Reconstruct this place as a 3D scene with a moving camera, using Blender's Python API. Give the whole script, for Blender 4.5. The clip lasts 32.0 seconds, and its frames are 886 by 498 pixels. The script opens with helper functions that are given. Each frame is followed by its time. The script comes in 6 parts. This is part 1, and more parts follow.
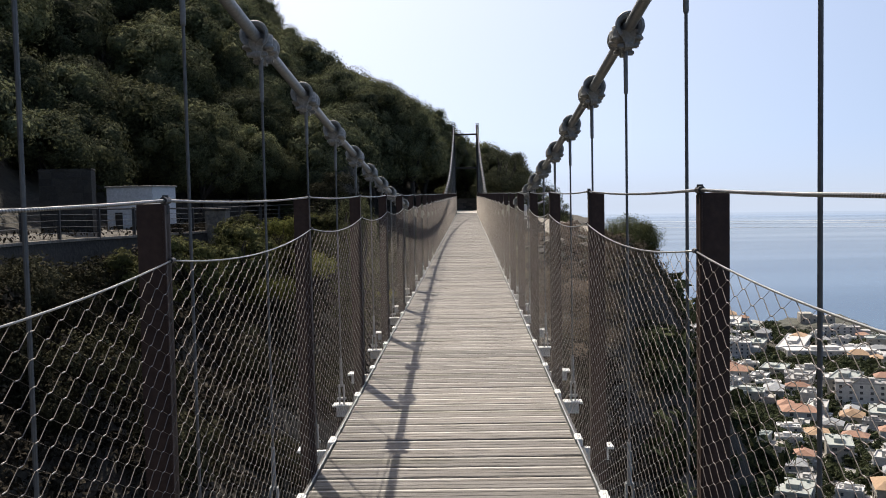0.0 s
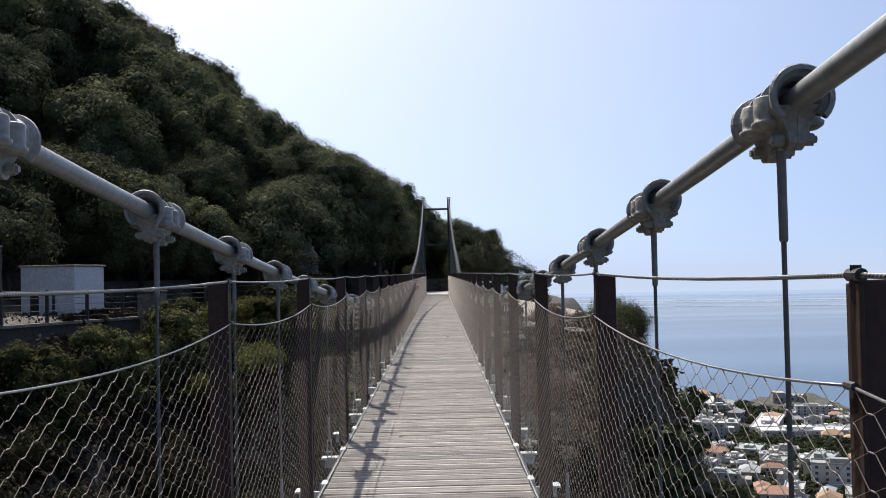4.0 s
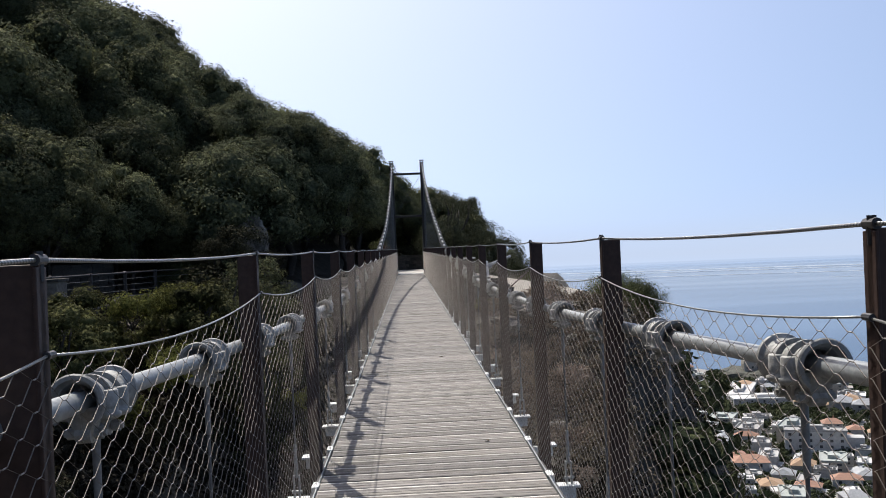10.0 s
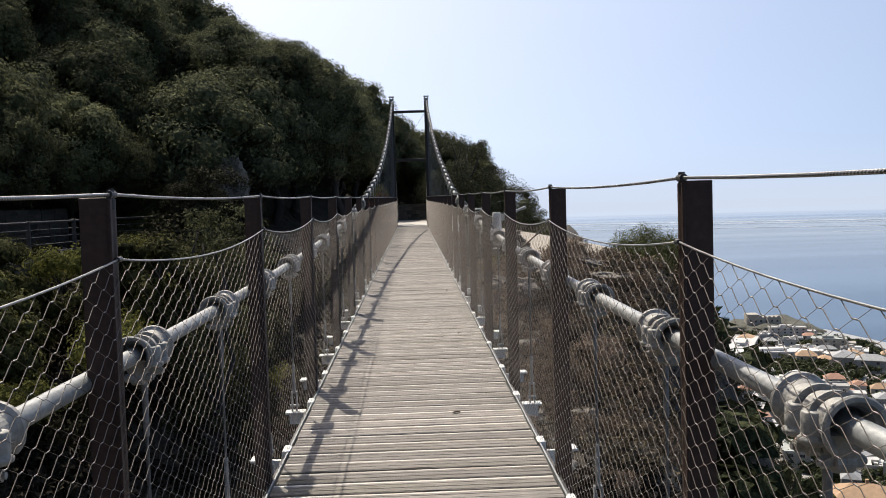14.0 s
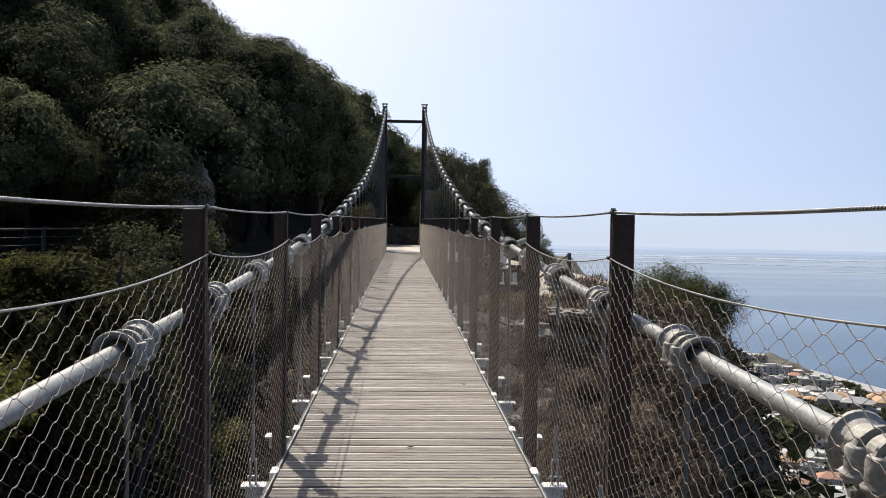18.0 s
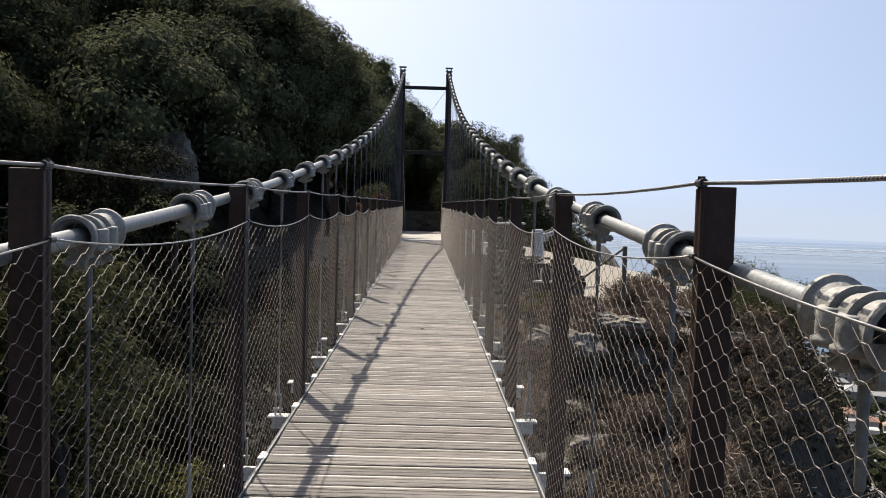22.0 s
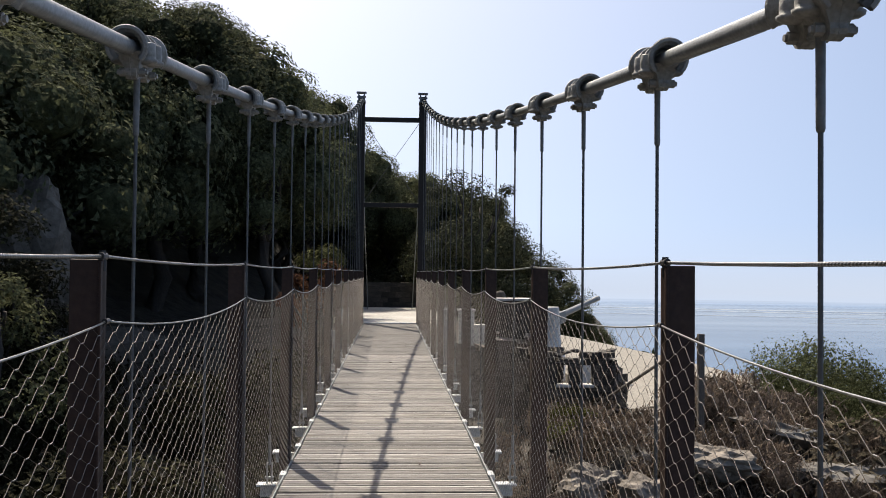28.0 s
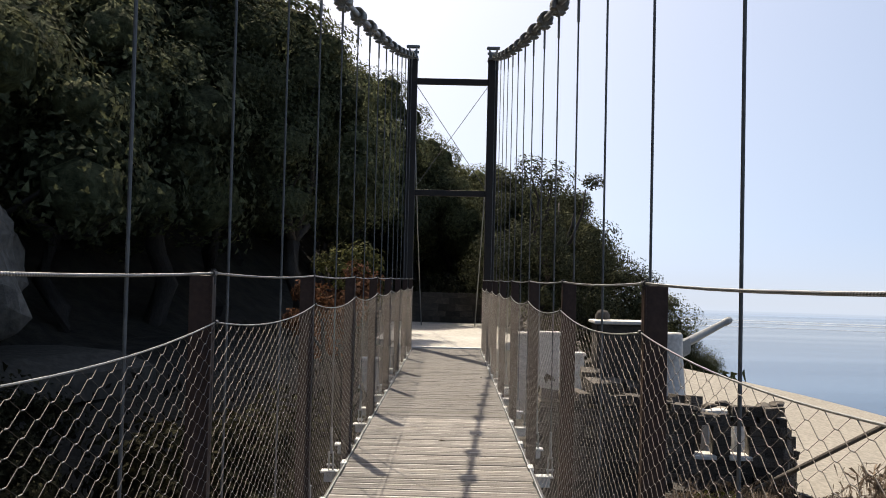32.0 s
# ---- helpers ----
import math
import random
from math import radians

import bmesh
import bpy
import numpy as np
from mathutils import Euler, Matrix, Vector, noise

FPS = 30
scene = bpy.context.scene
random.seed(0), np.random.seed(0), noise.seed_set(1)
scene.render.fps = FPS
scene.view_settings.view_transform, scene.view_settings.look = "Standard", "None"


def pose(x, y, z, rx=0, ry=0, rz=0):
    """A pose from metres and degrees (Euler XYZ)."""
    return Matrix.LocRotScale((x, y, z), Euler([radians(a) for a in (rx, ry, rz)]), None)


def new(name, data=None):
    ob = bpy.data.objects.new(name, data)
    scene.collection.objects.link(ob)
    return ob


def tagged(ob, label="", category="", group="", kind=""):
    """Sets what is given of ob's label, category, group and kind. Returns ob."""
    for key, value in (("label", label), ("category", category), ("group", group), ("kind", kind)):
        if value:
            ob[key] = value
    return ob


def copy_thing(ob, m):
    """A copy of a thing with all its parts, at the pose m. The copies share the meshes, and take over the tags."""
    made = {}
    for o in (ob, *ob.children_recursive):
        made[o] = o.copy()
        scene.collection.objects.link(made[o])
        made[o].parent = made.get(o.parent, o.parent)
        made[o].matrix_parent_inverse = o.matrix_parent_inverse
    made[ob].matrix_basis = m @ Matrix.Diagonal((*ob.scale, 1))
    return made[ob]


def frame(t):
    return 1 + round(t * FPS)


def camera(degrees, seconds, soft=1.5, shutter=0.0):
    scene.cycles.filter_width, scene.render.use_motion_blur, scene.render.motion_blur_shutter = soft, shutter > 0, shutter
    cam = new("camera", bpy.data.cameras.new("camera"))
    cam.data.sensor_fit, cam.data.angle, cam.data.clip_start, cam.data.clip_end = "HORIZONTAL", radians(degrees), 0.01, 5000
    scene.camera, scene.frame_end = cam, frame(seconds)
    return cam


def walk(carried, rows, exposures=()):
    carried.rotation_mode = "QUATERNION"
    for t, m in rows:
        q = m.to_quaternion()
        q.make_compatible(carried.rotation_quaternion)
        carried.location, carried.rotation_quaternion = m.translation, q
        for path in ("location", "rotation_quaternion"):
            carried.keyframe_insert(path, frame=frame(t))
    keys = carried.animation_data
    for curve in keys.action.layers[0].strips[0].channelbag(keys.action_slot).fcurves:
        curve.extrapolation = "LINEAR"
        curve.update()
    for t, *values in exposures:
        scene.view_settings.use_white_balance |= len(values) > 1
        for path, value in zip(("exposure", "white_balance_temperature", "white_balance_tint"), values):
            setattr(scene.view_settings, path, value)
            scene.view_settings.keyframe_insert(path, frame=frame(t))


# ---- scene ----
# camera: seconds, x, y, z, turn to the left, look up, lean to the left
cam = camera(50.0, 32.0, soft=0.95)
PATH = [
    (0.0, 0.083, 0.915, 1.155, 1.57, -3.33, -1.16),
    (0.5, 0.090, 1.512, 1.154, 1.26, -2.91, -0.14),
    (1.0, 0.066, 2.109, 1.148, 1.87, -2.45, -0.72),
    (1.5, 0.068, 2.692, 1.146, 0.76, -2.01, -1.32),
    (2.0, 0.069, 3.295, 1.144, 0.92, -1.94, -0.07),
    (2.5, 0.086, 3.805, 1.137, 0.69, -0.53, -1.11),
    (4.5, 0.086, 6.200, 1.171, -0.37, 1.45, -1.19),
    (5.0, 0.090, 6.750, 1.171, 0.08, 1.28, -0.75),
    (5.5, 0.052, 7.395, 1.155, 3.40, 0.97, -1.05),
    (6.0, 0.030, 8.020, 1.147, 3.32, 0.69, -1.63),
    (6.5, 0.018, 8.637, 1.147, 3.37, 0.95, 0.22),
    (7.0, -0.017, 9.241, 1.142, -0.10, 1.64, -2.71),
    (7.5, -0.018, 9.833, 1.154, -1.65, 1.20, -2.23),
    (8.0, -0.042, 10.446, 1.157, -2.98, 1.16, -3.56),
    (8.5, -0.042, 11.048, 1.162, -3.74, 0.14, -2.86),
    (9.0, -0.027, 11.704, 1.156, -2.74, 0.29, -4.48),
    (9.5, -0.038, 12.334, 1.152, -3.31, 0.33, -3.27),
    (10.0, -0.072, 12.941, 1.145, -2.08, -0.10, -2.51),
    (10.5, -0.064, 13.560, 1.128, -2.28, -0.46, -3.61),
    (11.0, -0.070, 14.164, 1.133, -1.66, -2.50, -0.31),
    (11.5, -0.069, 14.793, 1.128, -1.53, -3.15, -1.74),
    (12.0, -0.061, 15.420, 1.127, -1.42, -5.48, -1.23),
    (12.5, -0.037, 16.047, 1.136, -0.41, -5.02, -1.30),
    (13.0, -0.027, 16.688, 1.139, -0.42, -2.83, 0.32),
    (13.5, -0.026, 17.330, 1.150, -1.34, -2.13, -1.32),
    (14.0, 0.026, 17.963, 1.128, -1.75, -3.16, -1.70),
    (14.5, 0.020, 18.571, 1.142, -1.16, -2.80, 0.22),
    (16.5, -0.031, 21.025, 1.123, -1.18, -1.93, 1.80),
    (17.0, -0.018, 21.616, 1.114, -2.35, -2.26, 1.27),
    (17.5, -0.034, 22.233, 1.121, -2.73, -2.51, 3.26),
    (18.0, -0.025, 22.821, 1.123, -2.45, -1.74, 0.79),
    (18.5, -0.027, 23.416, 1.124, -2.72, -2.16, 2.13),
    (19.0, -0.002, 24.018, 1.126, -1.43, -1.92, 0.85),
    (19.5, 0.007, 24.623, 1.119, -1.98, -2.93, 1.45),
    (20.0, 0.014, 25.215, 1.115, -1.53, -0.79, 1.80),
    (20.5, 0.047, 25.806, 1.116, -2.38, -1.48, 0.83),
    (21.0, 0.069, 26.402, 1.096, -2.00, -1.73, 1.64),
    (21.5, 0.101, 27.001, 1.103, -1.34, -2.83, 0.07),
    (22.0, 0.090, 27.605, 1.102, -1.12, -2.71, 1.55),
    (22.5, 0.085, 28.158, 1.117, -1.33, -2.65, -0.27),
    (23.0, 0.063, 28.723, 1.111, -2.29, -1.07, 0.58),
    (23.5, 0.031, 29.342, 1.104, -1.27, -0.97, 0.41),
    (24.0, 0.030, 29.946, 1.101, -1.52, -0.91, 0.12),
    (24.5, 0.030, 30.547, 1.091, -1.50, -0.78, 1.03),
    (25.0, 0.047, 31.153, 1.093, -1.78, -0.75, -1.08),
    (25.5, 0.048, 31.775, 1.106, -1.21, 0.53, -0.99),
    (27.5, 0.010, 34.221, 1.121, -3.69, 1.03, -0.42),
    (28.0, 0.003, 34.850, 1.126, -3.15, 1.43, 0.61),
    (28.5, 0.013, 35.509, 1.117, -5.50, 1.71, 1.79),
    (29.0, -0.000, 36.176, 1.115, -5.62, 1.06, 2.40),
    (29.5, -0.010, 36.803, 1.110, -5.01, 1.07, 0.55),
    (30.0, -0.023, 37.441, 1.115, -2.57, 1.04, 1.89),
    (30.5, -0.006, 38.067, 1.125, -2.36, 0.70, 0.31),
    (31.0, 0.029, 38.667, 1.132, -1.26, 0.77, 2.51),
    (31.5, 0.045, 39.305, 1.152, 0.03, 1.11, 1.19),
    (32.0, 0.062, 39.900, 1.150, 0.56, 1.83, 1.36),
]
walk(cam, [(t, pose(x, y, z, 90 + up, 0, turn) @ pose(0, 0, 0, 0, 0, lean)) for t, x, y, z, turn, up, lean in PATH],
     [(0.0, 0.29, 6970, 11), (2.5, 0.28, 6870, 11), (4.5, 0.20, 6470, 11), (5.2, 0.20, 6470, 11), (6.0, 0.30, 6970, 11), (7.0, 0.24, 6620, 11), (8.0, 0.20, 6470, 11), (10.2, 0.20, 6470, 11), (11.0, 0.26, 6670, 11), (12.0, 0.28, 7020, 11), (25.0, 0.29, 7020, 11), (30.0, 0.32, 7020, 11), (32.0, 0.38, 7420, 11)])

# ---- light ----
SUN_TO = Vector((-0.262, 0.67, 1.0)).normalized()
world = bpy.data.worlds.new("sky")
scene.world = world
world.use_nodes = True
wn = world.node_tree.nodes
sky = wn.new("ShaderNodeTexSky")
sky.sky_type = "NISHITA"
sky.sun_disc = False
sky.sun_elevation = math.asin(SUN_TO.z)
sky.sun_rotation = math.atan2(SUN_TO.x, SUN_TO.y)
sky.altitude = 200
sky.air_density = 1.0
sky.dust_density = 2.3
sky.ozone_density = 1.6
wn["Background"].inputs["Strength"].default_value = 0.14
# the horizon lies a little under eye level here, as the deck climbs gently
sky_dir = wn.new("ShaderNodeTexCoord")
sky_lift = wn.new("ShaderNodeVectorMath")
sky_lift.operation = "MULTIPLY_ADD"
sky_lift.inputs[1].default_value = (1, 1, 0.68)
sky_lift.inputs[2].default_value = (0, 0, 0.27)
world.node_tree.links.new(sky_dir.outputs["Generated"], sky_lift.inputs[0])
world.node_tree.links.new(sky_lift.outputs[0], sky.inputs["Vector"])
world.node_tree.links.new(sky.outputs[0], wn["Background"].inputs["Color"])
sun_data = bpy.data.lights.new("sun", "SUN")
sun_data.energy = 5.0
sun_data.angle = radians(0.53)
sun_data.color = (1.0, 0.955, 0.88)
sun = new("sun", sun_data)
sun.rotation_euler = SUN_TO.to_track_quat("Z", "Y").to_euler()


# ---- materials ----
SEA_Z = -121.5


def material(name, base, rough=0.7, metal=0.0, fine=40.0, coarse=3.0, vary=0.25, bump=0.3, tint=None, spec=0.5, by_object=0.0, by_island=0.0, stretch=(1, 1, 1)):
    """A surface with grain and stains at two scales, and relief."""
    m = bpy.data.materials.new(name)
    m.use_nodes = True
    nt = m.node_tree
    n, link = nt.nodes, nt.links.new
    b = n["Principled BSDF"]
    b.inputs["Roughness"].default_value = rough
    b.inputs["Metallic"].default_value = metal
    b.inputs["Specular IOR Level"].default_value = spec
    co = n.new("ShaderNodeTexCoord")
    mp = n.new("ShaderNodeMapping")
    mp.inputs["Scale"].default_value = stretch
    link(co.outputs["Object"], mp.inputs[0])
    src = mp.outputs[0]
    if by_object:
        info = n.new("ShaderNodeObjectInfo")
        off = n.new("ShaderNodeVectorMath")
        off.operation = "MULTIPLY_ADD"
        off.inputs[1].default_value = (1, 1, 1)
        sc = n.new("ShaderNodeVectorMath")
        sc.operation = "SCALE"
        sc.inputs[0].default_value = (37, 53, 29)
        link(info.outputs["Random"], sc.inputs["Scale"])
        link(src, off.inputs[0])
        link(sc.outputs[0], off.inputs[2])
        src = off.outputs[0]
    t1 = n.new("ShaderNodeTexNoise")
    t1.inputs["Scale"].default_value = fine
    t1.inputs["Detail"].default_value = 5
    t2 = n.new("ShaderNodeTexNoise")
    t2.inputs["Scale"].default_value = coarse
    t2.inputs["Detail"].default_value = 4
    link(src, t1.inputs["Vector"])
    link(src, t2.inputs["Vector"])
    c2 = tint if tint else tuple(c * 0.45 for c in base)
    r1 = n.new("ShaderNodeValToRGB")
    r1.color_ramp.elements[0].position, r1.color_ramp.elements[1].position = 0.36, 0.66
    r1.color_ramp.elements[0].color = (*c2, 1)
    r1.color_ramp.elements[1].color = (*base, 1)
    link(t2.outputs["Fac"], r1.inputs[0])
    mix = n.new("ShaderNodeMixRGB")
    mix.inputs["Fac"].default_value = vary
    mix.inputs[1].default_value = (*base, 1)
    link(r1.outputs[0], mix.inputs[2])
    hsv = n.new("ShaderNodeHueSaturation")
    link(mix.outputs[0], hsv.inputs["Color"])
    val = n.new("ShaderNodeMapRange")
    val.inputs["From Min"].default_value, val.inputs["From Max"].default_value = 0.3, 0.7
    val.inputs["To Min"].default_value, val.inputs["To Max"].default_value = 1 - vary * 0.7, 1 + vary * 0.5
    link(t1.outputs["Fac"], val.inputs["Value"])
    out = val.outputs[0]
    if by_object or by_island:
        rnd = info.outputs["Random"] if by_object else n.new("ShaderNodeNewGeometry").outputs["Random Per Island"]
        amount = by_object or by_island
        mr = n.new("ShaderNodeMapRange")
        mr.inputs["To Min"].default_value, mr.inputs["To Max"].default_value = 1 - amount, 1 + amount
        link(rnd, mr.inputs["Value"])
        mul = n.new("ShaderNodeMath")
        mul.operation = "MULTIPLY"
        link(out, mul.inputs[0])
        link(mr.outputs[0], mul.inputs[1])
        out = mul.outputs[0]
    link(out, hsv.inputs["Value"])
    link(hsv.outputs[0], b.inputs["Base Color"])
    rr = n.new("ShaderNodeMapRange")
    rr.inputs["To Min"].default_value, rr.inputs["To Max"].default_value = max(rough - 0.12, 0.02), min(rough + 0.12, 1)
    link(t2.outputs["Fac"], rr.inputs["Value"])
    link(rr.outputs[0], b.inputs["Roughness"])
    if bump:
        bp = n.new("ShaderNodeBump")
        bp.inputs["Strength"].default_value = bump
        bp.inputs["Distance"].default_value = 0.4 / fine
        link(t1.outputs["Fac"], bp.inputs["Height"])
        link(bp.outputs[0], b.inputs["Normal"])
    return m


def leaf_material(name, dark, light, through_light=0.25):
    """Foliage: each leaf its own shade of green, some light let through."""
    m = bpy.data.materials.new(name)
    m.use_nodes = True
    nt = m.node_tree
    n, link = nt.nodes, nt.links.new
    b = n["Principled BSDF"]
    b.inputs["Roughness"].default_value = 0.85
    b.inputs["Specular IOR Level"].default_value = 0.03
    g = n.new("ShaderNodeNewGeometry")
    ramp = n.new("ShaderNodeValToRGB")
    ramp.color_ramp.elements[0].color = (*dark, 1)
    ramp.color_ramp.elements[1].color = (*light, 1)
    link(g.outputs["Random Per Island"], ramp.inputs[0])
    info = n.new("ShaderNodeObjectInfo")
    mr = n.new("ShaderNodeMapRange")
    mr.inputs["To Min"].default_value, mr.inputs["To Max"].default_value = 0.6, 1.4
    link(info.outputs["Random"], mr.inputs["Value"])
    hsv = n.new("ShaderNodeHueSaturation")
    link(ramp.outputs[0], hsv.inputs["Color"])
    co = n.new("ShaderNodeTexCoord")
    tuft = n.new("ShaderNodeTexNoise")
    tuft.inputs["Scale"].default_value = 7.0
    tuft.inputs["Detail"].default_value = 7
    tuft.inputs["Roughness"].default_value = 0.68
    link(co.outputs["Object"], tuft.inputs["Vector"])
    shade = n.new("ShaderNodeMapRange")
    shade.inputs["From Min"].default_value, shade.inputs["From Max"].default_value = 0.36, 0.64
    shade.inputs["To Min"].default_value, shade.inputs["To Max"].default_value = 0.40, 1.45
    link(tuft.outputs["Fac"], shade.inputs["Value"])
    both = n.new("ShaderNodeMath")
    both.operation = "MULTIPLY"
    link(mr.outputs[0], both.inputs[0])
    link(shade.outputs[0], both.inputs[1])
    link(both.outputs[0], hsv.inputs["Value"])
    bp = n.new("ShaderNodeBump")
    bp.inputs["Strength"].default_value = 1.0
    bp.inputs["Distance"].default_value = 0.16
    link(tuft.outputs["Fac"], bp.inputs["Height"])
    link(bp.outputs[0], b.inputs["Normal"])
    link(hsv.outputs[0], b.inputs["Base Color"])
    tr = n.new("ShaderNodeBsdfTranslucent")
    link(hsv.outputs[0], tr.inputs["Color"])
    ms = n.new("ShaderNodeMixShader")
    ms.inputs[0].default_value = through_light
    link(b.outputs[0], ms.inputs[1])
    link(tr.outputs[0], ms.inputs[2])
    link(ms.outputs[0], n["Material Output"].inputs["Surface"])
    return m


M_PLANK = material("weathered_timber", (0.224, 0.204, 0.181), 0.75, fine=28, coarse=2.6, vary=0.6, bump=0.5, tint=(0.112, 0.099, 0.083), by_object=0.28, stretch=(0.4, 6, 6))
# pale edge strip: the boards' glint put into the colour
M_EDGE = material("glint_pale_board_edge", (0.56, 0.53, 0.48), 0.6, fine=30, coarse=5, vary=0.55, bump=0.3, tint=(0.40, 0.36, 0.31), by_object=0.20, stretch=(0.6, 6, 6))


def add_knots(m):
    """Dark knots and weather stains scattered over the boards."""
    n, link = m.node_tree.nodes, m.node_tree.links.new
    hsv = [q for q in n if q.bl_idname == "ShaderNodeHueSaturation"][0]
    src = [q for q in n if q.bl_idname == "ShaderNodeVectorMath" and q.operation == "MULTIPLY_ADD"][0]
    last = hsv.outputs[0]
    for scale, lo, hi, tone in ((7.0, 0.66, 0.72, (0.30, 0.26, 0.22, 1)), (4.5, 0.55, 0.68, (0.66, 0.60, 0.55, 1)), (1.4, 0.55, 0.72, (0.62, 0.62, 0.52, 1))):
        spot = n.new("ShaderNodeTexNoise")
        spot.inputs["Scale"].default_value = scale
        spot.inputs["Detail"].default_value = 3
        link(src.outputs[0], spot.inputs["Vector"])
        mask = n.new("ShaderNodeMapRange")
        mask.inputs["From Min"].default_value, mask.inputs["From Max"].default_value = lo, hi
        link(spot.outputs["Fac"], mask.inputs["Value"])
        mix = n.new("ShaderNodeMixRGB")
        mix.blend_type = "MULTIPLY"
        mix.inputs[2].default_value = tone
        link(mask.outputs[0], mix.inputs["Fac"])
        link(last, mix.inputs[1])
        last = mix.outputs[0]
    link(last, n["Principled BSDF"].inputs["Base Color"])


add_knots(M_PLANK)
add_knots(M_EDGE)
M_POST = material("brown_painted_steel", (0.050, 0.031, 0.025), 0.55, 0.0, fine=60, coarse=5, vary=0.35, bump=0.15, tint=(0.078, 0.044, 0.031), spec=0.22)
M_GALV = material("galvanised_steel", (0.26, 0.272, 0.272), 0.5, 0.3, fine=70, coarse=9, vary=0.3, bump=0.2, tint=(0.20, 0.21, 0.21))
M_CAST = material("cast_galvanised_clamp", (0.31, 0.305, 0.285), 0.62, 0.2, fine=90, coarse=14, vary=0.35, bump=0.35, tint=(0.17, 0.165, 0.145))
M_WHITE = material("white_painted_steel", (0.74, 0.74, 0.71), 0.5, 0.0, fine=40, coarse=12, vary=0.3, bump=0.15, tint=(0.42, 0.40, 0.36))
M_ROPE = material("stainless_wire_rope", (0.34, 0.34, 0.32), 0.36, 0.7, fine=160, coarse=20, vary=0.3, bump=0.3)
M_NET = material("stainless_net_wire", (0.192, 0.170, 0.150), 0.60, 1.0, fine=200, coarse=8, vary=0.25, bump=0.0)
M_SLEEVE = material("crimped_net_sleeve", (0.25, 0.24, 0.225), 0.42, 0.9, fine=200, coarse=8, vary=0.2, bump=0.0)
M_SOCKET = material("dull_galvanised_socket", (0.20, 0.20, 0.195), 0.55, 0.3, fine=90, coarse=9, vary=0.3, bump=0.1, tint=(0.14, 0.14, 0.135))
M_HANGER = material("dull_hanger_wire", (0.12, 0.12, 0.117), 0.5, 0.3, fine=90, coarse=6, vary=0.3, bump=0.1, tint=(0.08, 0.08, 0.077))
M_TOWER = material("dark_painted_tower_steel", (0.030, 0.027, 0.025), 0.55, 0.0, fine=50, coarse=3, vary=0.3, bump=0.12, tint=(0.055, 0.042, 0.034), spec=0.2)
M_CONCRETE = material("pale_concrete", (0.325, 0.295, 0.245), 0.9, fine=14, coarse=0.8, vary=0.35, bump=0.4, tint=(0.26, 0.23, 0.18))
M_PALE = material("whitewashed_render", (0.62, 0.60, 0.56), 0.85, fine=20, coarse=1.6, vary=0.3, bump=0.25, tint=(0.40, 0.37, 0.32))
M_HUT = material("old_white_render", (0.60, 0.60, 0.60), 0.88, fine=16, coarse=1.4, vary=0.3, bump=0.25, tint=(0.52, 0.50, 0.47))
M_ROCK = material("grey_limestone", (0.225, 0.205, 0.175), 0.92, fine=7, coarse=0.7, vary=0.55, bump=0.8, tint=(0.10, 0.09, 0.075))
M_PALEROCK = material("pale_limestone", (0.26, 0.222, 0.180), 0.92, fine=9, coarse=1.1, vary=0.6, bump=0.9, tint=(0.10, 0.084, 0.066))
M_RUBBLE = material("dark_rubble_stone", (0.19, 0.165, 0.135), 0.93, fine=9, coarse=1.5, vary=0.5, bump=0.8, tint=(0.07, 0.06, 0.05), by_object=0.25)
M_OLDWALL = material("dark_terrace_stone", (0.060, 0.052, 0.043), 0.95, fine=9, coarse=1.2, vary=0.5, bump=0.8, tint=(0.032, 0.028, 0.023), by_object=0.25)
M_RUIN = material("dark_ruin_stone", (0.115, 0.098, 0.080), 0.94, fine=10, coarse=1.8, vary=0.6, bump=0.9, tint=(0.048, 0.041, 0.034), by_object=0.45)
M_PATH = material("sandy_path", (0.50, 0.475, 0.43), 0.93, fine=12, coarse=0.9, vary=0.4, bump=0.4, tint=(0.24, 0.22, 0.18))
# hillside path: darker copy of the path, the hill's shade put into its colour
M_TRACK = material("shaded_earth_path", (0.095, 0.083, 0.067), 0.95, fine=10, coarse=0.8, vary=0.45, bump=0.5, tint=(0.06, 0.053, 0.043))
M_BARK = material("grey_bark", (0.06, 0.05, 0.042), 0.9, fine=25, coarse=3, vary=0.5, bump=0.8, stretch=(3, 3, 0.6))
M_TIMBER = material("old_fence_timber", (0.17, 0.145, 0.12), 0.85, fine=30, coarse=3, vary=0.4, bump=0.5, stretch=(5, 5, 0.5))
M_GUN = material("grey_gun_paint", (0.25, 0.255, 0.245), 0.55, 0.1, fine=30, coarse=3, vary=0.25, bump=0.15)
M_DARKMETAL = material("dark_iron", (0.045, 0.043, 0.042), 0.5, 0.3, fine=40, coarse=6, vary=0.3, bump=0.2)
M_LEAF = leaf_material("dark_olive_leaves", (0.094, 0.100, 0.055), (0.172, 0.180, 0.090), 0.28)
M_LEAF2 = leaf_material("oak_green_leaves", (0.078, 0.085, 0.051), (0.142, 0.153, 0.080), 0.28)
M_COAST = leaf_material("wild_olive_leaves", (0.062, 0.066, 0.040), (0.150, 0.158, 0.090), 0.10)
# these two are darkened: the backlit gully's shade is put into the leaf colour
M_SHADE = leaf_material("shade_dark_shrub_leaves", (0.034, 0.032, 0.019), (0.062, 0.059, 0.033), 0.1)
M_GULLY = leaf_material("shade_brown_gully_thicket", (0.026, 0.022, 0.016), (0.057, 0.048, 0.035), 0.06)
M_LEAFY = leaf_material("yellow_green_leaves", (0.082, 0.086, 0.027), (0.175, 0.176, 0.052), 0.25)
